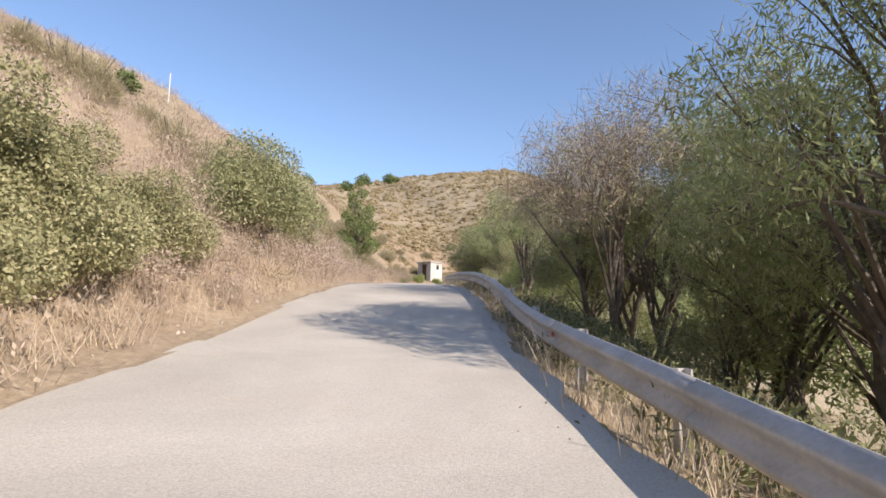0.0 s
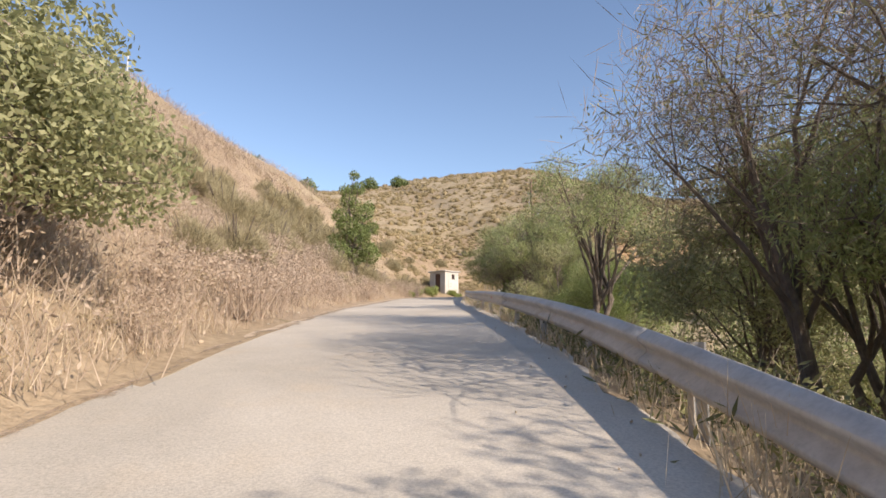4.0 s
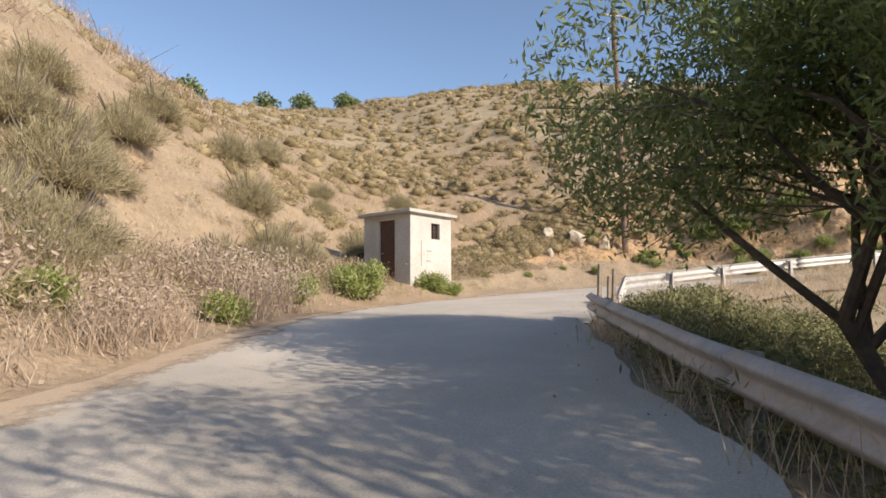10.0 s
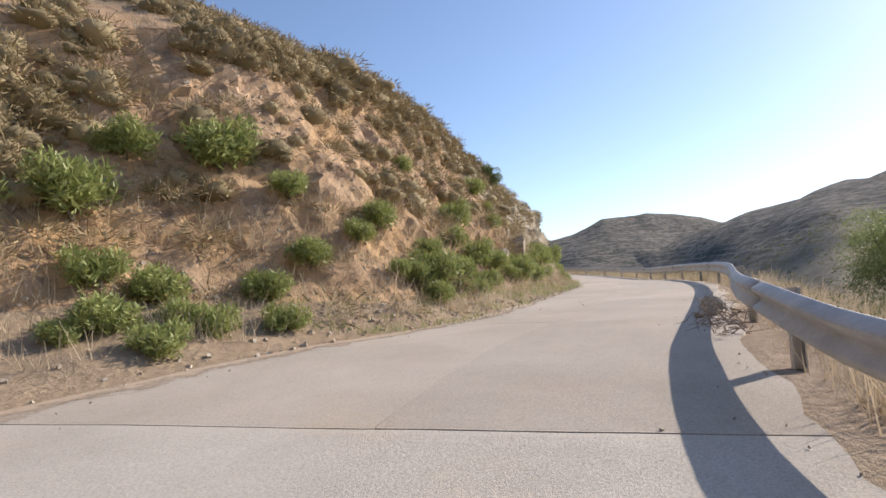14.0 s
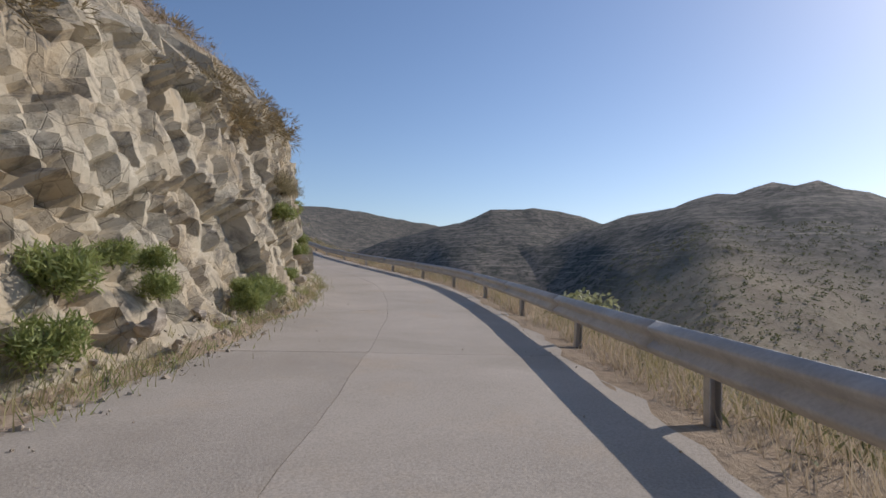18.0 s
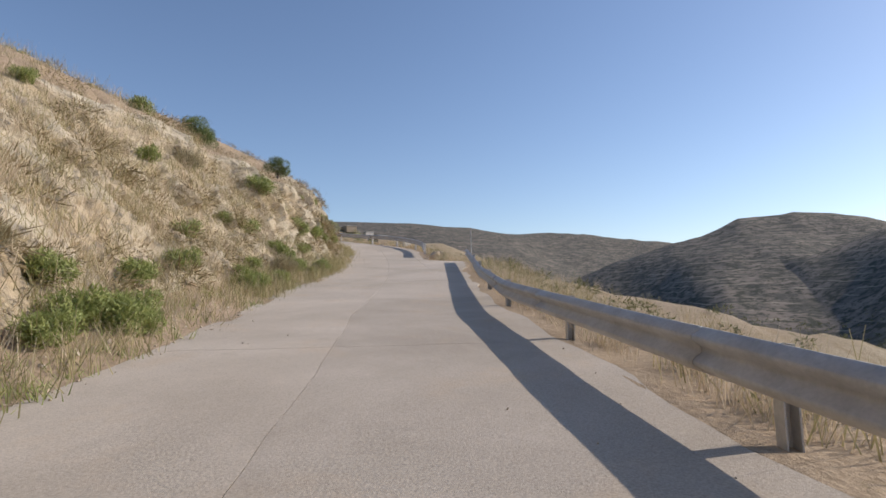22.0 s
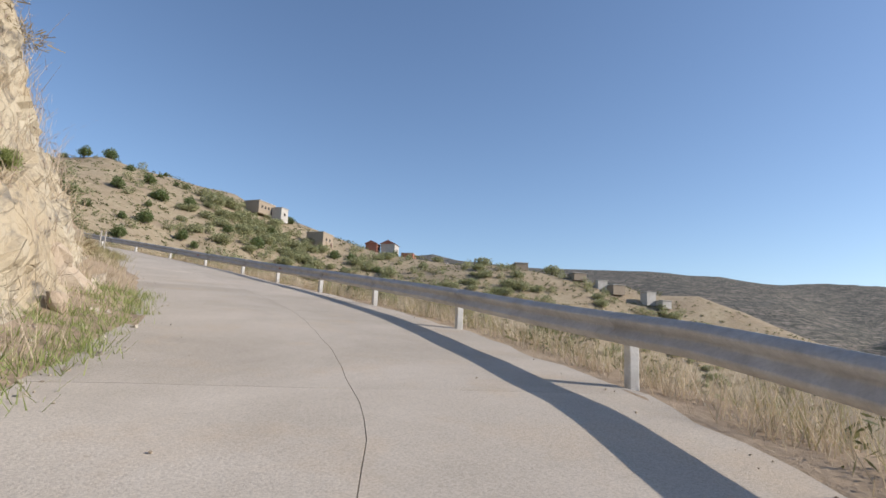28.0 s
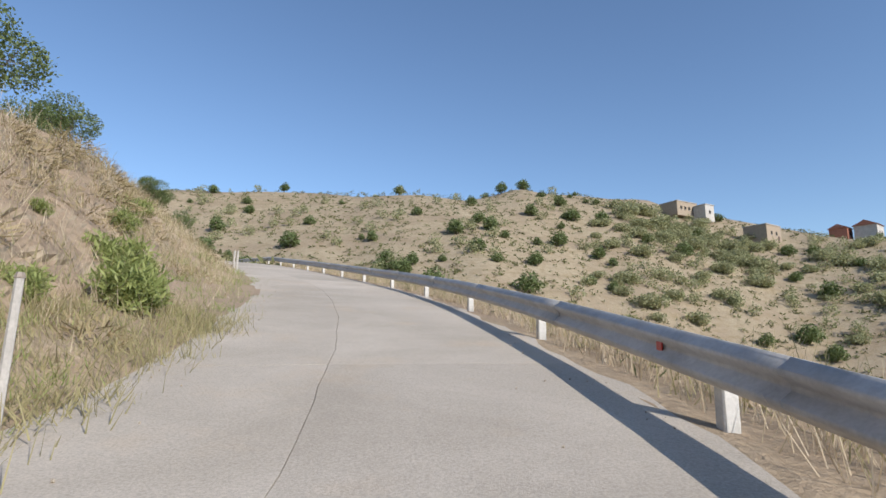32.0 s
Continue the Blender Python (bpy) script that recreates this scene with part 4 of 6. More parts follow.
# ---- timber pole with a transformer box ----
def timber_pole():
    x, y = 12.3, 8.7
    z = float(ground_level(np.array([x]), np.array([y]))[0])
    base = thing("utility_pole", pose(x, y, z), "weathered brown timber utility pole on the slope", "pole")
    bm = bmesh.new()
    tube(bm, [(0, 0, -0.8), (-0.04, 0, 3), (-0.10, 0, 6), (-0.2, 0, 9.2), (-0.34, 0, 12.6)], [0.17, 0.155, 0.14, 0.12, 0.10], 12)
    part("shaft", bm, WOOD, base)
    # tapered tank on a bracket, with a dark bushing
    bm = bmesh.new()
    body = block(bm, (0.42, 0.40, 0.62), (0.42, -0.24, 8.45), None, 0.02)
    for v in bm.verts:
        if v.co.z < 8.3:
            v.co.x = 0.42 + (v.co.x - 0.42) * 0.72
            v.co.y = -0.24 + (v.co.y + 0.24) * 0.72
    box = part("transformer_box", bm, GREYBOX, base, "grey metal transformer box with a tapered foot")
    bm = bmesh.new()
    block(bm, (0.46, 0.44, 0.05), (0.42, -0.24, 8.78), None, 0.01)
    part("lid", bm, SLAB, box)
    bm = bmesh.new()
    block(bm, (0.36, 0.34, 0.06), (0.42, -0.24, 8.02), None, 0.01)
    part("base_plate", bm, RUST, box)
    bm = bmesh.new()
    tube(bm, [(0.28, -0.2, 8.78), (0.28, -0.2, 8.86), (0.28, -0.2, 9.0)], [0.05, 0.07, 0.045], 10)
    part("bushing", bm, DARK, box, "dark ceramic bushing")
    for zz in (8.3, 8.62):
        bm = bmesh.new()
        block(bm, (0.4, 0.05, 0.06), (0.1, -0.15, zz))
        part("bracket", bm, RUST, base)
    # fuse holders hung on an arm to one side
    bm = bmesh.new()
    tube(bm, [(-0.2, 0, 9.6), (-0.36, -0.05, 9.75), (-0.5, -0.1, 9.9), (-0.62, -0.1, 10.7)], [0.03, 0.03, 0.025, 0.02], 6)
    part("arm", bm, RUST, base, "rusty steel side arm")
    for zz, xx in ((9.35, -0.62), (9.75, -0.66), (10.8, -0.7)):
        bm = bmesh.new()
        tube(bm, [(xx, -0.12, zz - 0.2), (xx, -0.12, zz - 0.1), (xx - 0.02, -0.12, zz), (xx, -0.1, zz + 0.1), (xx + 0.1, -0.08, zz + 0.16)], [0.015, 0.05, 0.03, 0.05, 0.015], 8)
        part("insulator", bm, GREYBOX, base, "small ceramic insulator")
    bm = bmesh.new()
    block(bm, (0.05, 0.09, 1.5), (-0.40, -0.02, 10.6), Matrix.Identity(4), 0.01)
    part("cable_guard", bm, DARK, base, "dark cable guard along the shaft")
    bm = bmesh.new()
    block(bm, (1.5, 0.08, 0.1), (-0.3, -0.02, 12.2), None, 0.008)
    part("crossarm", bm, RUST, base, "rusty steel crossarm")
    return base


timber_pole()
# ---- plants ----
def spray(rng, places, length, width, droop=0.0, spread=1.0, jitter=0.35):
    """Leaves as lozenges at places, pointing at random, drawn down by droop."""
    n = len(places)
    d = rng.normal(size=(n, 3)) * spread
    d[:, 2] -= droop
    d /= np.linalg.norm(d, axis=1)[:, None]
    w = np.cross(d, rng.normal(size=(n, 3)))
    w /= np.linalg.norm(w, axis=1)[:, None]
    ln = (length * rng.uniform(1 - jitter, 1 + jitter, n))[:, None]
    wd = (width * rng.uniform(0.75, 1.25, n))[:, None]
    v = np.stack([places, places + d * ln * 0.5 + w * wd * 0.5, places + d * ln, places + d * ln * 0.5 - w * wd * 0.5], 1)
    return v.reshape(-1, 3), np.arange(4 * n).reshape(-1, 4)


def in_blobs(rng, blobs, n, inner=0.55):
    """Places in the outer part of overlapping balls."""
    b = np.array(blobs, float)
    pick = rng.choice(len(b), n, p=b[:, 3] ** 2 / (b[:, 3] ** 2).sum())
    d = rng.normal(size=(n, 3))
    d /= np.linalg.norm(d, axis=1)[:, None]
    r = b[pick, 3] * (inner + (1 - inner) * rng.uniform(0, 1, n) ** 0.6) * rng.uniform(0.85, 1.12, n)
    p = b[pick, :3] + d * r[:, None] * np.array([1, 1, 0.85])
    return p


def blades(rng, places, height, width, lean=0.35, per=8, spread=0.12):
    """Tufts of thin blades standing at places."""
    n = len(places) * per
    base = np.repeat(places, per, 0) + np.c_[rng.normal(size=(n, 2)) * spread, np.zeros(n)]
    hgt = np.repeat(height, per) * rng.uniform(0.5, 1.15, n)
    tip = base + np.c_[rng.normal(size=(n, 2)) * lean * hgt[:, None], hgt]
    a = rng.uniform(0, 2 * math.pi, n)
    w = np.c_[np.cos(a), np.sin(a), np.zeros(n)] * width * 0.5
    v = np.stack([base - w, base + w, tip + w * 0.2, tip - w * 0.2], 1).reshape(-1, 3)
    f = np.arange(4 * n).reshape(-1, 4)
    return v, f


def make_tree(name, seed, label, blobs, leaves, length, width, droop, leaf, stems, trunk=0.11, category="tree", inner=0.5, twigs=0, bark=None):
    """A tree with stems that lead into the balls of its crown."""
    rng = np.random.RandomState(seed)
    base = thing(name, Matrix.Identity(4), label, category)
    bm = bmesh.new()
    b = np.array(blobs, float)
    foot = [(rng.normal() * 0.16, rng.normal() * 0.16) for _ in range(stems)]
    forks = []
    for i, (fx, fy) in enumerate(foot):
        own = b[i::stems]
        cx, cy, cz = own[:, 0].mean(), own[:, 1].mean(), own[:, 2].mean()
        q = [Vector((fx, fy, -0.4)), Vector((fx + 0.12 * cx + rng.normal() * 0.10, fy + 0.12 * cy + rng.normal() * 0.10, cz * 0.14)),
             Vector((fx + 0.32 * cx + rng.normal() * 0.16, fy + 0.32 * cy + rng.normal() * 0.16, cz * 0.36)), Vector((fx + 0.6 * cx + rng.normal() * 0.15, fy + 0.6 * cy + rng.normal() * 0.15, cz * 0.62))]
        tube(bm, q, [trunk * 1.35, trunk * 1.1, trunk * 0.9, trunk * 0.6], 8)
        forks.append(q)
    for n, (x, y, z, r) in enumerate(b):
        q = forks[n % stems]
        k = trunk * 0.55
        start = q[1].lerp(q[2], rng.uniform(0.5, 1)) if rng.uniform() < 0.4 else q[2].lerp(q[3], rng.uniform(0.0, 1))
        end = Vector((x, y, z))
        m2 = start.lerp(end, 0.55) + Vector((rng.normal() * 0.14, rng.normal() * 0.14, 0.10 * (end - start).length))
        tube(bm, [start, start.lerp(m2, 0.5) + Vector(rng.normal(size=3)) * 0.05, m2, end], [k, k * 0.85, k * 0.6, k * 0.25], 6)
        for _ in range(4):
            e = end + Vector(rng.normal(size=3)).normalized() * r * 0.85
            g = m2.lerp(end, rng.uniform(0.0, 0.9))
            tube(bm, [g, g.lerp(e, 0.5) + Vector(rng.normal(size=3)) * 0.06, e], [k * 0.35, k * 0.22, k * 0.08], 4)
    part("trunk", bm, bark or BARK, base)
    if leaves:
        v, f = spray(rng, in_blobs(rng, b, leaves, inner), length, width, droop)
        sheet("crown", v, f, leaf, base)
    if twigs:
        v, f = spray(rng, in_blobs(rng, b, twigs, 0.3), 0.55, 0.011, -0.5, 1.0)
        tagged(sheet("twig", v, f, TWIG, base, "bare greyish twigs"), "", "", "", "stuff")
    return base


def crown_blobs(seed, height, reach, n, low=0.45, size=0.2, squash=1.0):
    rng = np.random.RandomState(seed)
    out = []
    for i in range(n):
        a, u = rng.uniform(0, 2 * math.pi), math.sqrt(rng.uniform(0.02, 1))
        z = height * (low + (0.9 - low) * rng.uniform(0, 1))
        k = 1.0 - 0.55 * max(0.0, (z / height - 0.62) / 0.38)
        out.append((reach * u * k * math.cos(a), reach * u * k * math.sin(a) * squash, z, height * size * rng.uniform(0.75, 1.2)))
    return out


def stand(ob, s, side, turn=0.0, scale=1.0, sink=0.1, label="", group=""):
    """A copy of a plant beside the road."""
    x, y, _ = on_road(s, side)
    z = float(ground_level(np.array([x]), np.array([y]))[0])
    c = copy_thing(ob, Matrix.LocRotScale((x, y, z - sink), Euler((0, 0, radians(turn))), Vector((scale, scale, scale))))
    return tagged(c, label, "", group)


def drop_thing(ob):
    for o in list(ob.children_recursive) + [ob]:
        bpy.data.objects.remove(o)


willow_a = make_tree("tree", 11, "green narrow-leaved roadside tree with several dark stems", crown_blobs(3, 6.4, 2.5, 24, 0.50, 0.115), 17000, 0.125, 0.026, 0.9, LEAF_WILLOW, 3, 0.085, twigs=1800)
willow_b = make_tree("tree", 12, "tall narrow-leaved tree overhanging the guard rail", crown_blobs(8, 7.4, 2.8, 26, 0.53, 0.105), 17000, 0.13, 0.027, 1.0, LEAF_WILLOW, 3, 0.095, twigs=1800)
dark_tree = make_tree("tree", 13, "dense dark green tree with forked grey trunks", crown_blobs(21, 5.6, 2.5, 20, 0.46, 0.18), 36000, 0.095, 0.027, 0.6, LEAF_MID, 4, 0.085)
olive_tree = make_tree("tree", 14, "dusty olive-green bushy tree behind the rail", crown_blobs(33, 5.2, 2.2, 26, 0.16, 0.145), 24000, 0.12, 0.03, 0.4, LEAF_OLIVE, 3, 0.05, twigs=1200)
bare_tree = make_tree("tree", 15, "half-bare grey tree with thin twigs", crown_blobs(41, 6.2, 2.2, 13, 0.50, 0.19), 5200, 0.10, 0.024, 0.6, LEAF_YELLOW, 2, 0.08, twigs=5200)
small_tree = make_tree("tree", 16, "slender green tree on the bank", [(0, 0, 1.5, 0.6), (0.75, 0.2, 1.9, 0.6), (-0.8, 0.3, 2.2, 0.6), (0.1, -0.7, 2.5, 0.6), (0.6, 0.6, 2.9, 0.55), (-0.35, -0.2, 3.0, 0.65), (0.95, -0.1, 3.0, 0.42), (-0.7, 0.2, 3.6, 0.5), (0.35, -0.3, 3.7, 0.6), (0.85, 0.2, 4.2, 0.36),
                                                                     (-0.2, 0.2, 4.4, 0.55), (-0.55, -0.1, 4.9, 0.32), (0.2, 0.0, 5.1, 0.42), (0.0, 0.1, 5.8, 0.3), (-0.9, -0.5, 1.7, 0.55), (0.7, -0.8, 1.5, 0.55)],
                       9000, 0.13, 0.06, 0.2, LEAF_MID, 2, 0.09)
round_bush = make_tree("bush", 17, "large rounded olive-green bush on the bank", [(0, 0, 1.7, 1.35), (0.9, 0.3, 1.5, 1.2), (-0.9, 0.2, 1.6, 1.2), (0.2, 0.9, 1.8, 1.2), (0.1, -0.9, 1.4, 1.2), (0.4, 0.2, 2.6, 1.1), (-0.5, -0.2, 2.5, 1.1), (1.2, -0.6, 1.1, 0.9), (-1.2, -0.7, 1.2, 0.9)],
                       21000, 0.11, 0.05, 0.1, LEAF_OLIVE, 3, 0.08, "bush", 0.7)
brow_tree = make_tree("tree", 21, "small dark green tree on the brow", crown_blobs(72, 3.6, 1.5, 14, 0.22, 0.24), 9000, 0.13, 0.065, 0.1, LEAF_DARK, 2, 0.08, "tree", 0.6)
bramble = make_tree("bush", 18, "yellowing leafy thicket on the roadside bank", [(0, 0, 0.9, 1.1), (1.2, 0.2, 0.8, 1.0), (-1.2, 0.1, 0.9, 1.0), (0.4, 0.8, 1.5, 1.0), (-0.6, 0.7, 1.4, 1.0), (0.3, -0.6, 0.5, 0.9), (-1.9, 0.3, 0.7, 0.8), (1.9, 0.4, 0.8, 0.9), (0.0, 1.5, 1.9, 0.9)],
                    17000, 0.10, 0.055, 0.1, LEAF_YELLOW, 3, 0.04, "bush", 0.6)

tall_olive = make_tree("tree", 20, "tall dusty olive-green tree leaning over the rail", crown_blobs(64, 7.6, 2.9, 26, 0.30, 0.15), 32000, 0.13, 0.034, 0.5, LEAF_OLIVE, 2, 0.10)
back_tree = make_tree("tree", 19, "dense green tree in the gully below the road", crown_blobs(51, 5.6, 2.4, 15, 0.34, 0.19), 7000, 0.2, 0.06, 0.5, LEAF_WILLOW, 2, 0.085)
ROAD_TREES = [(willow_b, 5.6, 6.4, 20, 1.1), (willow_b, 8.4, 6.3, 80, 1.08), (willow_a, 10.2, 7.4, 150, 1.05), (willow_a, 12.8, 7.4, 200, 0.95), (willow_b, 15.2, 8.2, 310, 1.1), (bare_tree, 15.8, 4.6, 190, 1.05), (bare_tree, 19.6, 5.0, 40, 1.1),
              (willow_a, 17.8, 6.6, 120, 1.05), (willow_a, 20.4, 6.8, 260, 0.95), (olive_tree, 22.6, 6.2, 60, 1.05), (olive_tree, 14.0, 6.6, 140, 0.7), (willow_a, 24.6, 7.8, 10, 0.85), (willow_b, 28.2, 4.7, 250, 0.84),
              (dark_tree, 31.6, 6.4, 120, 0.62), (dark_tree, 34.4, 7.2, 10, 0.7), (dark_tree, 38.8, 8.6, 100, 0.7), (olive_tree, 41.4, 6.2, 220, 1.0), (willow_a, 44.0, 5.7, 20, 1.08), (willow_b, 43.6, 7.8, 75, 0.8), (tall_olive, 46.8, 8.2, 320, 0.85), (dark_tree, 32.8, 6.0, 60, 0.66),
              (willow_b, 46.6, 5.6, 110, 1.02), (willow_b, 50.4, 4.5, 210, 0.9), (dark_tree, 57.6, 4.2, 20, 1.15), (dark_tree, 56.6, 4.6, 160, 1.1), (dark_tree, 57.6, 7.0, 280, 1.1),
              (bare_tree, 48.0, 4.7, 140, 0.85), (dark_tree, 51.8, 5.6, 70, 0.95), (dark_tree, 54.2, 5.0, 200, 1.0),
              (dark_tree, 93.0, 10.2, 40, 0.9), (dark_tree, 96.0, 9.8, 140, 1.0), (dark_tree, 98.6, 10.6, 250, 1.05), (olive_tree, 90.0, 11.0, 320, 1.15), (dark_tree, 100.5, 8.4, 20, 0.95), (dark_tree, 88.6, 9.6, 80, 0.8), (olive_tree, 103.0, 12.5, 200, 1.3), (dark_tree, 106.5, 15.0, 100, 1.3)]
for ob, s, side, turn, k in ROAD_TREES:
    stand(ob, s, side, turn, k, 0.15, "", "roadside trees below the rail")
# a deeper row behind them
for n, (s, side) in enumerate([(5.5, 9.0), (9.5, 10.0), (13, 9.2), (18, 10.6), (22.5, 11.5), (27, 11.5), (33.5, 12.5), (48, 10), (53, 10.5), (58, 10.5), (11, 13), (16, 13.5), (51, 13)]):
    stand(back_tree, s, side, n * 77, 1.05 if s < 20 else 0.95, 0.2, "", "trees in the gully")
stand(small_tree, 48.6, -5.9, 15, 1.25, 0.3)
stand(round_bush, 17.0, -4.5, 40, 0.84, -0.3)
for s, side, turn, k in ((-7, -5.4, 40, 0.9), (-3, -5.5, 140, 0.9), (0.5, -5.2, 10, 0.85), (3.0, -5.4, 170, 0.8), (5.0, -5.6, 20, 0.72), (6.6, -5.4, 60, 0.66), (8.0, -5.7, 250, 0.66), (9.2, -5.4, 200, 0.55), (10.2, -5.9, 280, 0.5),
                         (4.4, -6.6, 90, 0.62), (6.8, -6.5, 310, 0.58), (2.0, -6.5, 100, 0.7), (7.6, -4.7, 60, 0.6), (9.4, -4.7, 140, 0.62), (10.8, -4.9, 20, 0.6), (11.9, -5.0, 220, 0.5), (9.0, -6.6, 40, 0.6), (5.6, -4.6, 200, 0.55)):
    stand(bramble, s, side, turn, k, 0.1, "", "thicket on the bank")

# ---- shrubs ----
broom = thing("shrub", Matrix.Identity(4), "feathery grey-green broom shrub on dry slope", "shrub")
rng = np.random.RandomState(5)
n = 7000
p = rng.normal(size=(n, 3))
p = p / np.linalg.norm(p, axis=1)[:, None]
lump = 1 + 0.22 * np.sin(p[:, :1] * 4.0 + 1) * np.cos(p[:, 1:2] * 3.6) + 0.15 * np.sin(p[:, 2:] * 6.0)
p = p * lump * (rng.uniform(0.1, 1, (n, 1)) ** 0.45) * np.array([0.62, 0.62, 0.62])
p[:, 2] = np.abs(p[:, 2])
out = p * 1.2 + np.array([0, 0, 0.45]) + rng.normal(size=p.shape) * 0.55
out /= np.linalg.norm(out, axis=1)[:, None]
w = np.cross(out, rng.normal(size=p.shape))
w *= 0.0042 / np.linalg.norm(w, axis=1)[:, None]
tip = p + out * rng.uniform(0.06, 0.2, (n, 1))
v, f = np.stack([p - w, p + w, tip + w * 0.5, tip - w * 0.5], 1).reshape(-1, 3), np.arange(4 * n).reshape(-1, 4)
sheet("crown", v, f, BROOM, broom)
bm = bmesh.new()
for _ in range(9):
    a = rng.uniform(0, 6.28)
    tube(bm, [(0, 0, -0.15), (0.2 * math.cos(a), 0.2 * math.sin(a), 0.35), (0.42 * math.cos(a), 0.42 * math.sin(a), 0.8)], [0.02, 0.015, 0.006], 5)
part("woody_base", bm, BARK, broom)
fennel = thing("shrub", Matrix.Identity(4), "fresh green shrub at the foot of the bank", "shrub")
v, f = spray(rng, in_blobs(rng, [(0, 0, 0.22, 0.32), (0.25, 0.1, 0.2, 0.26), (-0.25, 0.05, 0.2, 0.26), (0.05, -0.2, 0.3, 0.28), (-0.1, 0.22, 0.36, 0.26)], 1900, 0.3), 0.13, 0.026, -0.7)
sheet("crown", v, f, LEAF_BRIGHT, fennel)
bm = bmesh.new()
for _ in range(6):
    a = rng.uniform(0, 6.28)
    tube(bm, [(0, 0, -0.1), (0.12 * math.cos(a), 0.12 * math.sin(a), 0.2), (0.2 * math.cos(a), 0.2 * math.sin(a), 0.4)], [0.012, 0.009, 0.004], 4)
part("woody_base", bm, BARK, fennel)
weed = thing("shrub", Matrix.Identity(4), "dry seeding weed clump beside the road", "shrub")
v, f = blades(rng, np.zeros((1, 3)), np.array([0.62]), 0.014, 0.42, 90, 0.14)
tagged(sheet("stalk", v, f, STRAW_PINK, weed), "", "", "", "stuff")
v, f = spray(rng, np.c_[rng.normal(size=(700, 2)) * 0.24, rng.uniform(0.25, 0.75, 700)], 0.055, 0.022, -0.4)
tagged(sheet("seed_head", v, f, STRAW_PINK, weed), "", "", "", "stuff")

for s, side, k in ((38, -7.5, 1.5), (42, -9, 1.8), (44.5, -7, 1.3), (47, -8.5, 1.9), (53, -8, 1.8), (55, -6.6, 1.3), (57, -9, 1.9), (59.5, -7.4, 1.4), (62, -9.5, 1.9), (61, -12, 1.8), (64.5, -11.5, 1.6), (66, -13.5, 1.6), (34, -10, 1.8), (30, -11, 1.9),
                   (26, -9, 1.7), (22, -8, 1.6), (36, -13, 1.9), (50, -12, 2.0), (56, -13, 2.0), (20, -11, 1.8), (41, -13.5, 1.8), (69, -15, 1.5), (72.5, -15, 1.4), (46, -5.2, 0.9), (24, -5.5, 1.1)):
    stand(broom, s, side, s * 37, k, 0.05, "", "broom shrubs on the bank")
for s, side, k in ((33.6, -8.2, 1.9), (36.2, -7.0, 1.5), (39.0, -8.6, 1.9), (44.6, -8.8, 1.9), (46.2, -6.6, 1.6), (52.2, -6.2, 1.5), (49.8, -7.4, 1.8), (57.5, -7.4, 1.5), (59.0, -10.2, 1.7), (60.5, -8.6, 1.5), (62.2, -11.0, 1.8), (58.0, -12.4, 1.8), (61.0, -14.0, 1.9), (63.6, -13.0, 1.6), (56.0, -10.4, 1.7)):
    stand(broom, s, side, s * 71, k, 0.05, "", "broom shrubs on the bank")
for n in range(70):
    rr = random.Random(n + 900)
    s = rr.uniform(17, 70) if n < 46 else rr.uniform(50, 70)
    stand(broom, s, -(keyed(s, LEFT_EDGE) + 1.8 + rr.uniform(0, 1) * 9), rr.uniform(0, 360), rr.uniform(0.8, 1.7), 0.05, "", "broom shrubs on the bank")
for s, side, k in ((65.4, -4.5, 1.6), (68.3, -4.5, 1.2), (68.9, -4.35, 0.8), (63.4, -4.6, 1.1), (60.6, -4.3, 0.9), (58.2, -5.2, 0.9), (81.4, -7.7, 1.6), (82.6, -7.2, 1.7), (83.6, -7.4, 1.4), (80.3, -8.2, 1.1), (84.8, -6.4, 1.5), (78.6, -8.0, 0.7), (79.0, -7.4, 0.8),
                   (76.4, -7.0, 0.7), (77.4, -9.6, 0.8), (75.2, -7.4, 0.4), (73.4, -6.6, 0.45), (71.6, -6.2, 0.4), (70.2, -6.8, 0.5), (85.6, -5.4, 1.2), (86.4, -4.6, 1.0), (87.2, -4.6, 1.1), (88.7, -4.1, 0.9), (90.4, -4.0, 0.9), (93.4, -3.8, 0.9), (95.1, -3.8, 1.0), (97.2, -3.7, 0.9), (99.4, -3.7, 1.0), (88.0, -3.9, 1.2), (89.6, -3.8, 1.0), (91.2, -3.7, 1.3), (92.6, -3.6, 1.0), (94.2, -3.6, 1.1), (96.0, -3.5, 1.2), (98.5, -3.5, 1.0), (100.5, -3.6, 1.3), (102.0, -3.6, 1.2),
                   (104.5, -3.5, 1.3), (106.2, -3.4, 1.0), (111.8, -3.1, 0.7), (116.5, -3.0, 0.8), (120.5, -3.0, 0.8), (124.0, -3.0, 0.7), (136.0, -4.1, 1.0), (139.4, -4.2, 1.0), (141.6, -4.3, 1.1), (144.0, -4.3, 1.0), (146.2, -4.4, 1.1), (148.8, -4.4, 1.1),
                   (150.8, -4.4, 0.9), (153.5, -4.2, 0.8), (157.5, -4.3, 0.9), (160.0, -4.5, 1.0), (162.5, -4.0, 0.8), (180.2, -3.5, 0.5), (181.8, -3.6, 0.6), (183.6, -3.7, 0.6), (206.5, -4.6, 0.6), (208.5, -4.9, 0.55), (211.0, -4.7, 0.6), (214.0, -4.6, 0.9)):
    rr = random.Random(int(s * 10))
    if s > 80:
        k, side = k * rr.uniform(0.6, 1.1), side - rr.uniform(0, 0.5)
    stand(fennel, s, side, s * 53, k, 0.03, "", "green shrubs along the bank")
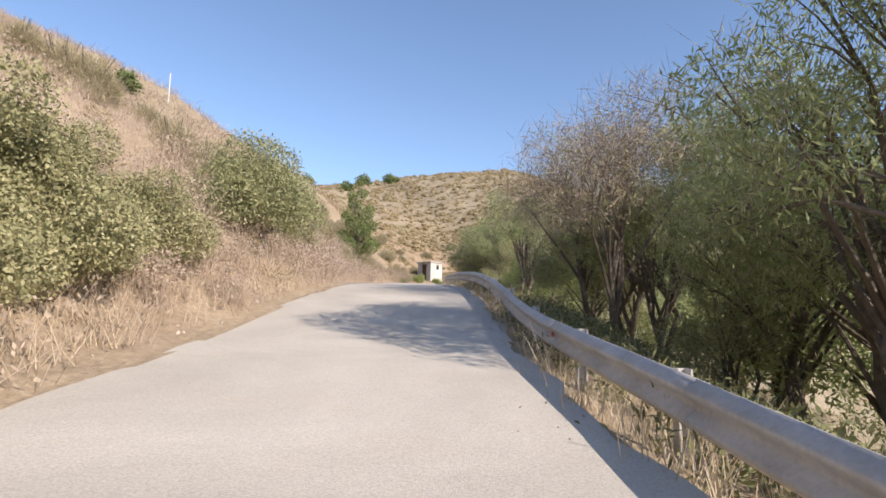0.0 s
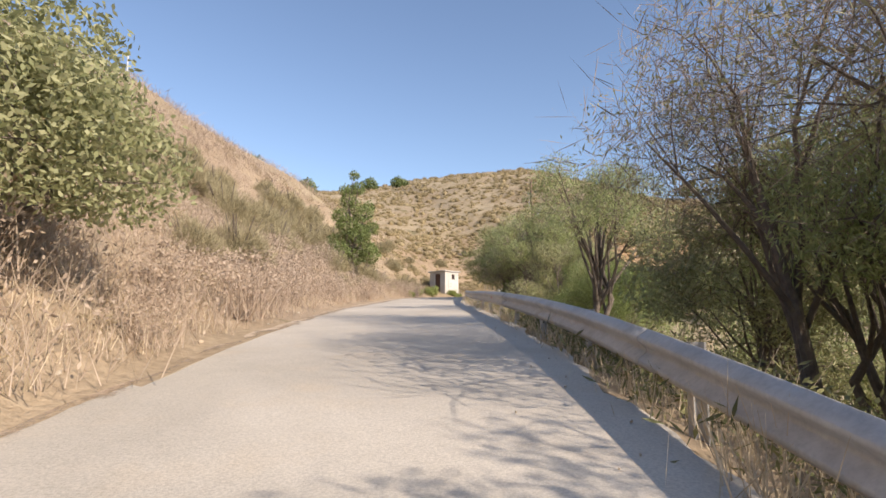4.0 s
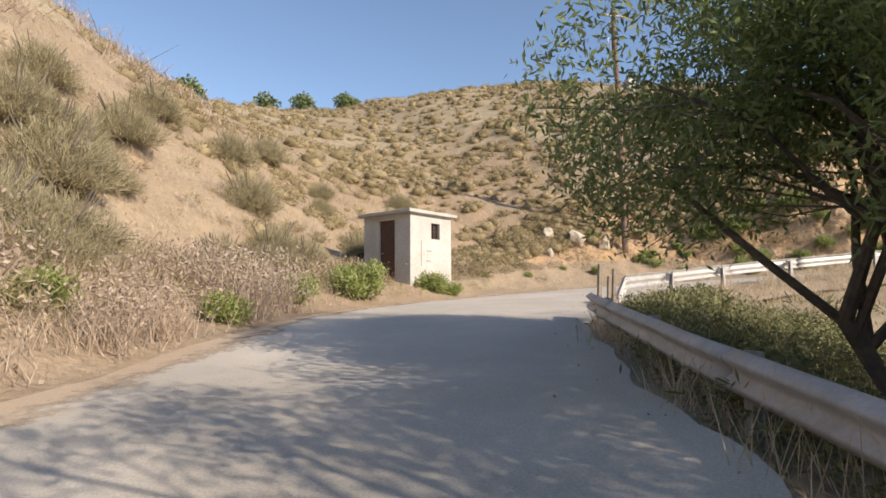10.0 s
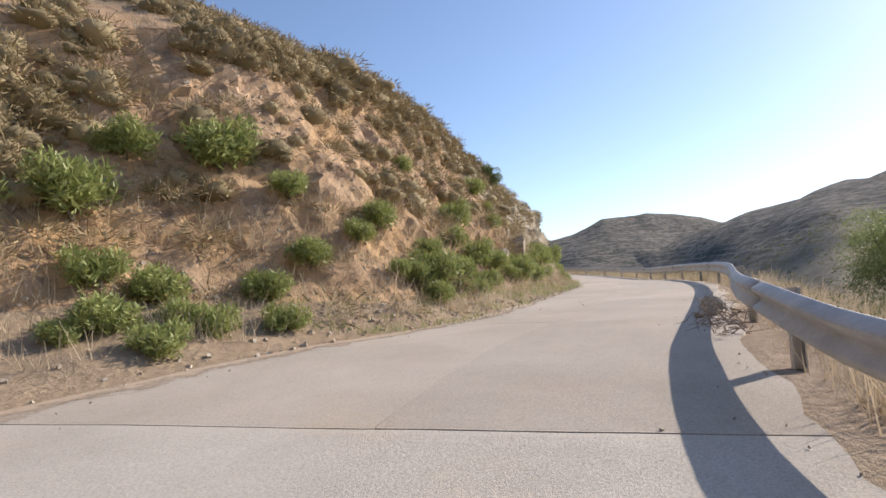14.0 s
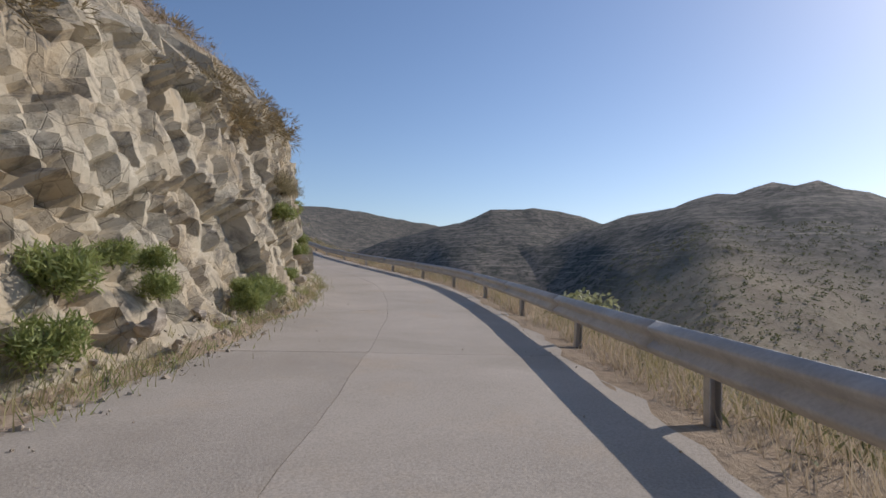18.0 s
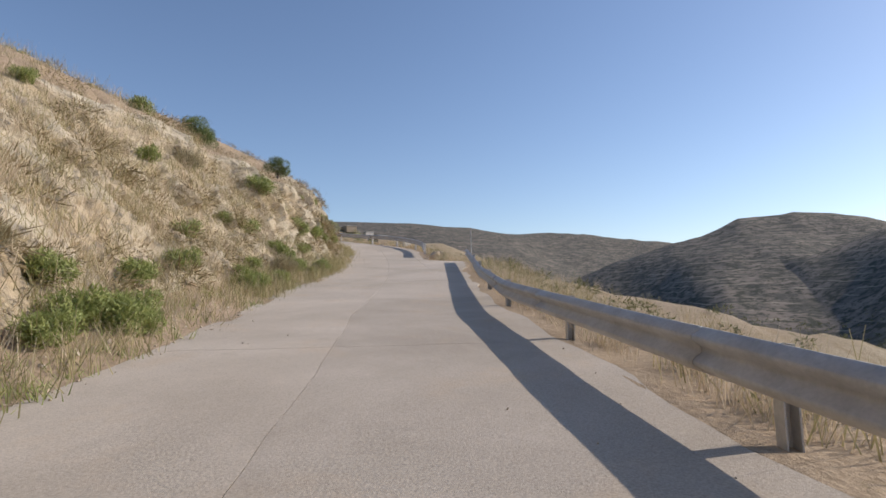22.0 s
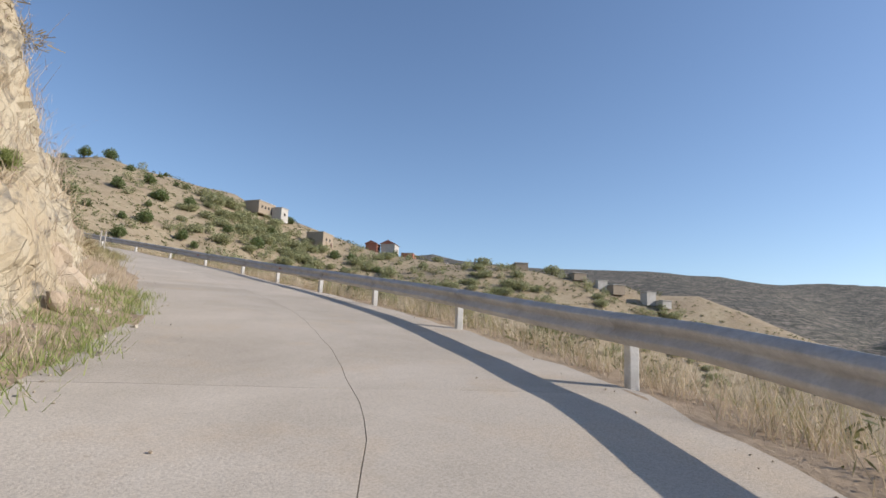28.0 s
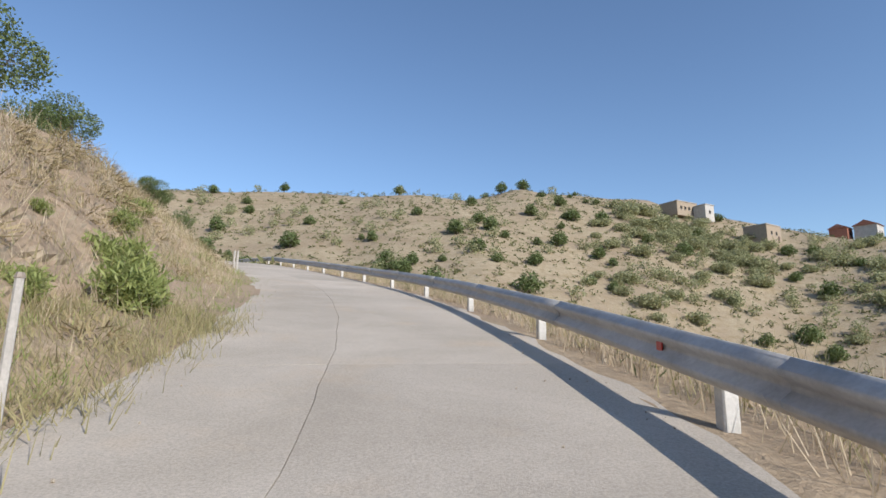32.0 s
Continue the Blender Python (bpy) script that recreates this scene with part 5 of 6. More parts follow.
for n in range(46):
    rr = random.Random(n + 1500)
    s = rr.uniform(103, 134) if n < 22 else rr.uniform(134, 158)
    stand(fennel, s, -(keyed(s, LEFT_EDGE) + 0.35 + rr.uniform(0, 1) * 0.5), rr.uniform(0, 360), rr.uniform(0.4, 0.85), 0.03, "", "green shrubs along the bank")
for n in range(24):
    rr = random.Random(n + 400)
    s = rr.uniform(78.5, 92)
    stand(fennel, s, -(keyed(s, LEFT_EDGE) + 0.7 + rr.uniform(0, 1) * (2.6 if s < 86 else 0.9)), rr.uniform(0, 360), rr.uniform(0.45, 1.0), 0.03, "", "green shrubs along the bank")
for n in range(70):
    rr = random.Random(n)
    s = rr.uniform(-4, 64)
    stand(weed, s, -(keyed(s, LEFT_EDGE) + 0.5 + rr.uniform(0, 1) ** 2 * 4), rr.uniform(0, 360), rr.uniform(0.8, 1.7), 0.05, "", "dry weeds on the bank")


# ---- grass and scrub, too many to count ----
def bank_places(rng, n, s0, s1, o0, o1):
    """Places on the worked bank."""
    rows = np.clip(((rng.uniform(s0, s1, n) + 20.0) / BANK_STEP).astype(int), 0, BANK_POINTS.shape[0] - 1)
    cols = rng.randint(o0, o1, n)
    p = BANK_POINTS[rows, cols].copy()
    q = BANK_POINTS[np.minimum(rows + 1, BANK_POINTS.shape[0] - 1), np.minimum(cols + 1, BANK_POINTS.shape[1] - 1)]
    u = rng.uniform(0, 1, (n, 1))
    return p * (1 - u) + q * u


def verge_places(rng, n, s0, s1, a, b):
    s = rng.uniform(s0, s1, n)
    side = keyed(s, RIGHT_EDGE) + a + (b - a) * rng.uniform(0, 1, n) ** 1.4
    x, y, _ = on_road(s, side).T
    return np.stack([x, y, ground_level(x, y) - 0.02], 1)


def stuff(name, v, f, material, label, category, smooth=False):
    return tagged(sheet(name, v, f, material, None, "", smooth), label, category, "", "stuff")


rng = np.random.RandomState(77)
p = np.concatenate([bank_places(rng, 3600, -18, 60, 6, 90), bank_places(rng, 500, 60, 70, 40, 82), bank_places(rng, 2100, 135, 156, 6, 92), bank_places(rng, 1700, 176, 240, 6, 92), bank_places(rng, 350, 70, 104, 64, 96), bank_places(rng, 700, 104, 128, 66, 96), bank_places(rng, 450, 156, 176, 66, 96)])
p = np.concatenate([p, bank_places(rng, 900, 78, 106, 5, 30)])
v, f = blades(rng, p, rng.uniform(0.18, 0.5, len(p)), 0.011, 0.4, 12, 0.14)
stuff("dry_grass", v, f, STRAW, "tufts of bleached dry grass on the bank", "grass")
p = np.concatenate([bank_places(rng, 7000, -18, 62, 5, 98), bank_places(rng, 600, 60, 72, 16, 99), bank_places(rng, 110, 154, 200, 20, 70), bank_places(rng, 120, 61, 72, 6, 60)])
p = np.concatenate([p, bank_places(rng, 3800, -12, 68, 64, 99)])
v, f = blades(rng, p, rng.uniform(0.22, 0.6, len(p)), 0.011, 0.5, 13, 0.2)
v2, f2 = spray(rng, np.repeat(p, 7, 0) + np.c_[rng.normal(size=(len(p) * 7, 2)) * 0.2, rng.uniform(0.12, 0.6, len(p) * 7)], 0.08, 0.03, -0.3)
n = 9000
s_, d_ = rng.uniform(-14, 70, n), 17 + 34 * rng.uniform(0, 1, n) ** 1.2
x, y, _ = on_road(s_, -d_).T
q = np.stack([x, y, ground_level(x, y)], 1)
v3, f3 = blades(rng, q, rng.uniform(0.3, 0.7, n), 0.05, 0.7, 9, 0.45)
tagged(sheet("hill_grass", v3, f3, STRAW_PINK), "bleached dry grass over the upper hill", "grass", "", "stuff")
stuff("dry_weeds", np.concatenate([v, v2]), np.concatenate([f, f2 + len(v)]), STRAW_PINK, "pinkish dry weeds and thistles on the bank", "weeds")
p = np.concatenate([verge_places(rng, 1500, -18, 62, 0.1, 4.0), verge_places(rng, 6000, 66, 290, 0.55, 3.2), verge_places(rng, 1600, 130, 292, 1.0, 7.0)])
v, f = blades(rng, p, rng.uniform(0.18, 0.62, len(p)), 0.011, 0.34, 12, 0.12)
stuff("verge_grass", v, f, STRAW, "dry grass beside and below the guard rail", "grass")
p = np.concatenate([verge_places(rng, 420, -10, 62, 0.3, 3.5), verge_places(rng, 480, 84, 290, 0.8, 4.0)])
v, f = spray(rng, np.repeat(p, 34, 0) + rng.normal(size=(len(p) * 34, 3)) * np.array([0.17, 0.17, 0.0]) + np.c_[np.zeros((len(p) * 34, 2)), rng.uniform(0, 0.42, len(p) * 34)], 0.13, 0.022, -0.5)
stuff("verge_weeds", v, f, SCRUB_GREEN, "dusty green weeds along the verge", "weeds")
p = np.concatenate([verge_places(rng, 900, -6, 30, 0.8, 6.0), verge_places(rng, 800, 38, 64, 0.7, 6.0), verge_places(rng, 260, 61.5, 70, 1.2, 5.0)])
v, f = spray(rng, np.repeat(p, 60, 0) + rng.normal(size=(len(p) * 60, 3)) * np.array([0.24, 0.24, 0.0]) + np.c_[np.zeros((len(p) * 60, 2)), rng.uniform(0, 0.45, len(p) * 60)], 0.10, 0.03, -0.3)
stuff("undergrowth", v, f, SCRUB_GREEN, "dark tangled undergrowth below the roadside trees", "undergrowth")
p = np.concatenate([bank_places(rng, 2000, 135, 158, 3, 92), bank_places(rng, 320, 122, 134, 30, 92), bank_places(rng, 80, 158, 178, 50, 92), bank_places(rng, 260, 148, 160, 2, 15), bank_places(rng, 160, 160, 176, 3, 13), bank_places(rng, 420, 58, 73, 8, 60), bank_places(rng, 240, 103, 132, 4, 12), bank_places(rng, 700, 192, 240, 6, 80)])
high = np.where(nearest(p[:, 0], p[:, 1])[0] < 132.5, 0.5, 1.0)
v, f = blades(rng, p, rng.uniform(0.2, 0.5, len(p)) * high, 0.012, 0.42, 13, 0.16)
stuff("fading_grass", v, f, STRAW_GREEN, "fading olive-green grass on the bank", "grass")
n = 460
s_ = rng.uniform(201, 212, n)
x, y, _ = on_road(s_, -keyed(s_, LEFT_EDGE) + 0.2 - rng.uniform(0, 1.7, n)).T
p = np.stack([x, y, ground_level(x, y) - 0.02], 1)
v, f = blades(rng, p, rng.uniform(0.10, 0.34, n), 0.012, 0.55, 18, 0.2)
stuff("fading_grass", v, f, STRAW_GREEN, "tall fading weeds round the marker posts", "weeds")
p = np.concatenate([verge_places(rng, 1500, 100, 290, 0.7, 3.5), verge_places(rng, 1600, 100, 290, 2.5, 11.0)])
v, f = blades(rng, p, rng.uniform(0.25, 0.7, len(p)), 0.013, 0.36, 12, 0.16)
stuff("verge_grass", v, f, STRAW_GREEN, "olive-green grass below the guard rail", "grass")
p = np.concatenate([bank_places(rng, 110, 130, 156, 3, 12), bank_places(rng, 70, 103, 130, 4, 12), bank_places(rng, 150, 177, 188, 2, 12), bank_places(rng, 120, 84, 104, 2, 12), bank_places(rng, 160, 200, 230, 2, 20)])
v, f = blades(rng, p, rng.uniform(0.08, 0.19, len(p)), 0.012, 0.5, 26, 0.16)
stuff("green_grass", v, f, LEAF_BRIGHT, "low green grass at the foot of the bank", "grass")


def cushions(rng, p, size, per, long=0.34, wide=0.06, body=True):
    """Rounded cushions of short stiff sprigs pointing outwards."""
    n = len(p)
    d = rng.normal(size=(n * per, 3))
    d[:, 2] = d[:, 2] * 0.8 + 0.25
    d /= np.linalg.norm(d, axis=1)[:, None]
    shape = np.repeat(rng.uniform(0.75, 1.25, (n, 3)) * np.array([1, 1, 0.72]), per, 0)
    r = np.repeat(size, per)[:, None]
    q = np.repeat(p, per, 0) + d * shape * r * rng.uniform(0.45, 0.8, (n * per, 1))
    w = np.cross(d, rng.normal(size=d.shape))
    w *= r * wide / np.maximum(np.linalg.norm(w, axis=1)[:, None], 1e-6)
    e = q + (d * shape + rng.normal(size=d.shape) * 0.5) * r * rng.uniform(0.6, 1.2, (n * per, 1)) * long
    v = np.stack([q - w, q + w, e + w * 0.5, e - w * 0.5], 1).reshape(-1, 3)
    f = np.arange(len(v)).reshape(-1, 4)
    if not body:
        return v, f
    # the dense heart of each cushion: a lumpy dome
    seg, rise = 9, (-1.1, -0.5, 0.0, 0.5, 1.0, 1.5)
    az = np.arange(seg) * 2 * math.pi / seg
    dome = np.array([(math.cos(b) * math.cos(c), math.cos(b) * math.sin(c), math.sin(b)) for b in rise for c in az])
    k = len(dome)
    lump = rng.uniform(0.42, 0.64, (n, k, 1))
    g = p[:, None, :] + dome[None] * shape.reshape(n, per, 3)[:, :1, :] * size[:, None, None] * lump
    row = np.arange(len(rise) - 1)[:, None] * seg
    i, j = np.arange(seg)[None], (np.arange(seg)[None] + 1) % seg
    quad = np.stack([row + i, row + j, row + seg + j, row + seg + i], -1).reshape(-1, 4)
    h = (quad[None] + (np.arange(n) * k)[:, None, None]).reshape(-1, 4) + len(v)
    return np.concatenate([v, g.reshape(-1, 3)]), np.concatenate([f, h])


p = np.concatenate([bank_places(rng, 420, 56, 74, 14, 99), bank_places(rng, 150, 70, 104, 8, 60), bank_places(rng, 420, 104, 128, 58, 99), bank_places(rng, 520, 128, 176, 14, 99), bank_places(rng, 300, 176, 240, 50, 99), bank_places(rng, 60, 190, 240, 6, 50), bank_places(rng, 160, -10, 66, 10, 99), bank_places(rng, 70, 76, 100, 6, 60)])
v, f = cushions(rng, p, rng.uniform(0.24, 0.64, len(p)), 160, 0.22, 0.022, False)
stuff("scrub", v, f, SCRUB, "spiny cushion scrub on the slope above the road", "scrub")
p = np.concatenate([bank_places(rng, 1500, 66, 84, 30, 99), bank_places(rng, 1500, 84, 106, 58, 99), bank_places(rng, 120, 84, 104, 30, 58)])
p = p[rough_noise(p[:, 0], p[:, 1], 7.0, 3, 6) > -0.3]
v, f = cushions(rng, p, 0.24 + 0.5 * rng.uniform(0, 1, len(p)) ** 1.5, 220, 0.17, 0.022)
stuff("cushion_scrub", v, f, SCRUB, "dense rounded scrub above the red cut", "scrub", True)
n = 11500
a, r = rng.uniform(radians(-70), radians(80), n), 8 + 105 * rng.uniform(0, 1, n) ** 0.75
x, y = 14 + r * np.sin(a), 8 + r * np.cos(a)
s_, l_, _ = nearest(x, y)
ok = (l_ < -17) & (s_ < 200)
ok &= rough_noise(x, y, 9.0, 3, 6) > -0.35
p = np.stack([x, y, ground_level(x, y)], 1)[ok]
v, f = cushions(rng, p, 0.25 + 0.75 * rng.uniform(0, 1, len(p)) ** 2, 160, 0.18, 0.026)
stuff("hill_scrub", v, f, SCRUB, "rounded scrub cushions all over the hill", "scrub", True)
n = 2600
s_, d_ = rng.uniform(66, 290, n), 3.6 + 45 * rng.uniform(0, 1, n) ** 1.3
x, y, _ = on_road(s_, d_).T
p = np.stack([x, y, ground_level(x, y)], 1)
v, f = cushions(rng, p, rng.uniform(0.25, 0.8, n), 80, 0.25, 0.04, False)
stuff("valley_scrub", v, f, SCRUB_GREEN, "grey-green scrub on the slope below the road", "scrub")

n = 9000
a, r = radians(1) * (-40 + 125 * rng.uniform(0, 1, n) ** 0.8), 45 + 175 * rng.uniform(0, 1, n) ** 0.8
x, y = 112.5 + r * np.sin(a), 46.7 + r * np.cos(a)
p = np.stack([x, y, ground_level(x, y)], 1)
v, f = cushions(rng, p, rng.uniform(0.35, 0.95, n), 16, 0.5, 0.2, False)
stuff("far_scrub", v, f, SCRUB_GREEN, "low scrub dotted over the village hill", "scrub")


n = 15000
a, r = np.radians(rng.uniform(78, 165, n)), 70 + 330 * rng.uniform(0, 1, n)
x, y = 60 + r * np.sin(a), r * np.cos(a)
p = np.stack([x, y, ground_level(x, y)], 1)[nearest(x, y)[1] > 20]
v, f = cushions(rng, p, 0.35 + 1.1 * rng.uniform(0, 1, len(p)) ** 2, 12, 0.5, 0.2, False)
stuff("valley_scrub", v, f, SCRUB_GREEN, "dark scrub dotted over the far side of the valley", "scrub")


def on_bank(ob, s, col, k, turn, group):
    """A copy of a shrub rooted in the cut."""
    q = BANK_POINTS[int((s + 20.0) / BANK_STEP), col]
    c = copy_thing(ob, Matrix.LocRotScale(tuple(q - np.array([0, 0, 0.06 * k])), Euler((0, 0, turn)), Vector((k, k, k))))
    return tagged(c, "green shrub rooted in the rocky cut" if ob is fennel else "", "", group)


rr = random.Random(61)
for lo, hi, c0, c1, count in ((84, 104, 8, 40, 12), (105, 127, 30, 64, 3), (130, 156, 10, 90, 34), (155, 168, 14, 52, 13), (168, 180, 10, 60, 4), (196, 222, 10, 70, 9)):
    for n in range(count):
        ob = fennel if rr.random() < 0.7 else broom
        on_bank(ob, rr.uniform(lo, hi), rr.randint(c0, c1), rr.uniform(0.6, 1.25) * (0.7 if ob is broom else 1.0), rr.uniform(0, 6), "shrubs in the rocky cut")

# ---- trees on the hills ----
far_tree = make_tree("tree", 31, "dark green tree on the dry hillside", [(0, 0, 1.5, 1.25), (0.9, 0.2, 1.3, 1.0), (-0.8, 0.3, 1.4, 1.0), (0.1, -0.7, 1.2, 1.0), (0.2, 0.2, 2.3, 0.95)], 650, 0.46, 0.26, 0.0, LEAF_DARK, 2, 0.10, inner=0.7)
far_bush = make_tree("tree", 32, "dense green trees in the ravine", [(0, 0, 1.6, 1.7), (1.7, 0.2, 1.4, 1.5), (-1.6, 0.3, 1.4, 1.4), (0.3, 1.4, 1.7, 1.4), (0.2, -1.2, 1.0, 1.4)], 700, 0.58, 0.32, 0.0, LEAF_OLIVE, 3, 0.10, inner=0.7)


def plant_at(ob, x, y, k, turn, group, label=""):
    z = float(ground_level(np.array([x]), np.array([y]))[0])
    c = copy_thing(ob, Matrix.LocRotScale((x, y, z - 0.15 * k), Euler((0, 0, turn)), Vector((k, k, k * 0.9))))
    return tagged(c, label, "", group)


rr = random.Random(4)
for n in range(125):
    az, r = radians(rr.uniform(-34, 44)), rr.uniform(85, 215)
    plant_at(far_tree, 112.5 + r * math.sin(az), 46.7 + r * math.cos(az), rr.choice((0.6, 0.8, 1.0, 1.2, 1.5)), rr.uniform(0, 6), "trees scattered over the village hill")
for n in range(135):
    az, r = radians(rr.uniform(19, 80)), rr.uniform(105, 205)
    plant_at(far_bush, 112.5 + r * math.sin(az), 46.7 + r * math.cos(az), rr.uniform(0.5, 1.25), rr.uniform(0, 6), "green thickets below the village")
for n in range(34):
    az, r = radians(rr.uniform(20, 34)), rr.uniform(165, 200)
    plant_at(far_bush, 112.5 + r * math.sin(az), 46.7 + r * math.cos(az), rr.uniform(0.7, 1.5), rr.uniform(0, 6), "green thickets below the village")
# the smaller trees between them, joined
a = np.radians(np.r_[rng.uniform(-36, 30, 110), rng.uniform(22, 82, 260)])
r = np.r_[rng.uniform(110, 215, 110), rng.uniform(130, 208, 260)]
x, y = 112.5 + r * np.sin(a), 46.7 + r * np.cos(a)
z = ground_level(x, y)
blobs = [(x[i] + rng.normal() * 0.5, y[i] + rng.normal() * 0.5, z[i] + 0.7 + 0.5 * k, 0.9 + rng.uniform(0, 0.8)) for i in range(len(x)) for k in range(3)]
v, f = spray(rng, in_blobs(rng, blobs, 60000, 0.6), 0.5, 0.3, 0.0)
stuff("far_woods", v, f, LEAF_OLIVE, "small olive-green trees dotted over the far hill", "trees")
for n in range(32):
    az, r = radians(rr.uniform(42, 64)), rr.uniform(50, 112)
    plant_at(rr.choice((far_tree, far_bush, far_bush)), 112.5 + r * math.sin(az), 46.7 + r * math.cos(az), rr.uniform(0.35, 0.85), rr.uniform(0, 6), "green thickets below the village")
for x, y, k in ((0.8, 73, 1.1), (-5.6, 72.5, 1.2), (-9.5, 56, 1.0), (2.4, 74.5, 0.8), (-29.3, -14.5, 0.8), (-25, 35, 1.2), (-18, 52, 1.3), (47, 62, 1.1), (62, 55, 1.4), (66, 52, 1.0)):
    plant_at(far_tree, x, y, k, x, "trees on the skyline")
stand(brow_tree, 162.4, -9.6, 0, 0.52, 0.1, "small dark green tree on the brow", "small trees on the brow")
stand(brow_tree, 166.4, -6.5, 80, 0.36, 0.05, "small dark green tree on the brow", "small trees on the brow")
stand(brow_tree, 101.9, -6.0, 30, 0.28, 0.05, "small dark green tree on the brow", "small trees on the brow")
for x, y, k in ((100.9, 61.6, 1.25), (100.2, 67.0, 0.9), (102.5, 70.0, 0.5), (99.6, 80.5, 0.6)):
    plant_at(brow_tree, x, y, k * 0.85, x, "trees above the road's end", "rounded dark green tree above the road")
for x, y, k in ((60, -38, 1.6), (70, -34, 1.9), (90, -36, 2.0), (110, -20, 1.6)):
    plant_at(far_bush, x, y, k, x, "bushy trees below the road")
for ob in (tall_olive, back_tree, willow_a, willow_b, dark_tree, olive_tree, bare_tree, small_tree, brow_tree, round_bush, bramble, broom, fennel, weed, far_tree, far_bush):
    drop_thing(ob)


# ---- stones ----
def stone_mesh(seed, material):
    rr = random.Random(seed)
    bm = bmesh.new()
    bmesh.ops.create_icosphere(bm, subdivisions=2, radius=0.5)
    for v in bm.verts:
        c = v.co.copy()
        k = 0.78 + 0.35 * noise.cell(c * 2.2 + Vector((seed, 0, 0))) + 0.25 * noise.noise(c * 1.6 + Vector((0, seed, 0)))
        v.co = Vector((c.x * 1.15, c.y * 0.9, c.z * 0.75)) * k
    data = bpy.data.meshes.new("stone")
    bm.to_mesh(data)
    bm.free()
    data.materials.append(material)
    return data


STONES = [stone_mesh(n, STONE) for n in range(5)]


def stone(n, s, side, size, label="", turn=0.0, up=0.0):
    x, y, _ = on_road(s, side)
    z = float(ground_level(np.array([x]), np.array([y]))[0])
    ob = new("stone", STONES[n % 5])
    ob.matrix_world = Matrix.LocRotScale((x, y, z + size * 0.22 + up), Euler((0.2 * n, 0.15 * n, radians(turn))), Vector((size, size * 0.9, size * 0.95)))
    return tagged(ob, label or "weathered beige stone fallen beside the road", "stone", "fallen stones")


rr = random.Random(9)
for n, (s, side, size) in enumerate([(138.3, -3.75, 0.55), (138.9, -3.6, 0.26), (141.5, -4.2, 0.3), (144.5, -4.9, 0.4), (185.0, -3.75, 0.95), (186.3, -3.5, 0.4), (183.7, -3.4, 0.3), (76.8, -9.4, 1.1), (77.6, -8.9, 0.8), (76.0, -10.5, 0.8),
                                     (78.9, -9.9, 0.6), (75.4, -8.8, 0.5), (96.2, -4.2, 0.9), (97.2, -4.0, 0.5), (93.9, -4.1, 0.5), (87.1, 1.22, 0.36), (87.6, 1.36, 0.4), (86.6, 1.3, 0.3), (86.3, 1.1, 0.18), (112.0, -3.1, 0.4), (113.2, -3.05, 0.3), (122.6, -3.1, 0.55),
                                     (121.9, -3.0, 0.35), (159.0, -3.6, 0.3), (160.0, -3.4, 0.24), (161.6, -3.2, 0.3), (163.0, -3.0, 0.2), (158.1, -3.9, 0.3), (164.7, 1.9, 0.7), (165.2, 2.3, 0.5)]):
    stone(n, s, side, size, "large pale boulder lying at the roadside" if size > 0.75 else "", rr.uniform(0, 360))


for n in range(44):
    s = rr.uniform(157, 172)
    stone(n, s, -(keyed(s, LEFT_EDGE) + rr.uniform(0.1, 0.75)), 0.1 + 0.28 * rr.random() ** 2, "", rr.uniform(0, 360))
for n in range(40):
    s = rr.uniform(103, 136)
    stone(n, s, -(keyed(s, LEFT_EDGE) + rr.uniform(0.05, 0.4)), 0.08 + 0.24 * rr.random() ** 2, "", rr.uniform(0, 360))


def rubble(name, places, lo, hi, label, material=None):
    """Loose small stones, joined."""
    rng = np.random.RandomState(len(places))
    base = np.array([[x, y, z] for x in (-1, 1) for y in (-1, 1) for z in (-1, 1)], float) * np.array([0.8, 0.62, 0.5])
    quad = np.array([[0, 1, 3, 2], [4, 6, 7, 5], [0, 4, 5, 1], [2, 3, 7, 6], [0, 2, 6, 4], [1, 5, 7, 3]])
    n = len(places)
    size = rng.uniform(lo, hi, (n, 1, 1)) * rng.uniform(0.7, 1.25, (n, 8, 1))
    turn = np.linalg.qr(rng.normal(size=(n, 3, 3)))[0]
    v = np.einsum("nij,nkj->nki", turn, base[None] * size) + places[:, None]
    return tagged(sheet(name, v.reshape(-1, 3), (np.arange(n)[:, None, None] * 8 + quad[None]).reshape(-1, 4), material or STONE), label, "stones", "", "stuff")


rng = np.random.RandomState(123)
p = np.concatenate([bank_places(rng, 3600, 72, 104, 1, 62), bank_places(rng, 900, 84, 130, 0, 16), bank_places(rng, 700, 130, 190, 0, 16), bank_places(rng, 500, 154, 172, 0, 20), bank_places(rng, 160, 5, 66, 4, 14)])
rubble("rubble", p, 0.012, 0.05, "loose broken stones at the foot of the bank")
s_ = rng.uniform(68, 290, 900)
x, y, z = on_road(s_, -keyed(s_, LEFT_EDGE) + rng.exponential(0.35, 900), 0.012).T
rubble("gravel", np.stack([x, y, z], 1), 0.004, 0.015, "small gravel scattered along the road edge")
s_ = rng.uniform(-5, 292, 900)
x, y, z = on_road(s_, keyed(s_, RIGHT_EDGE) - rng.exponential(0.3, 900), 0.012).T
rubble("gravel", np.stack([x, y, z], 1), 0.004, 0.013, "small gravel scattered along the verge")

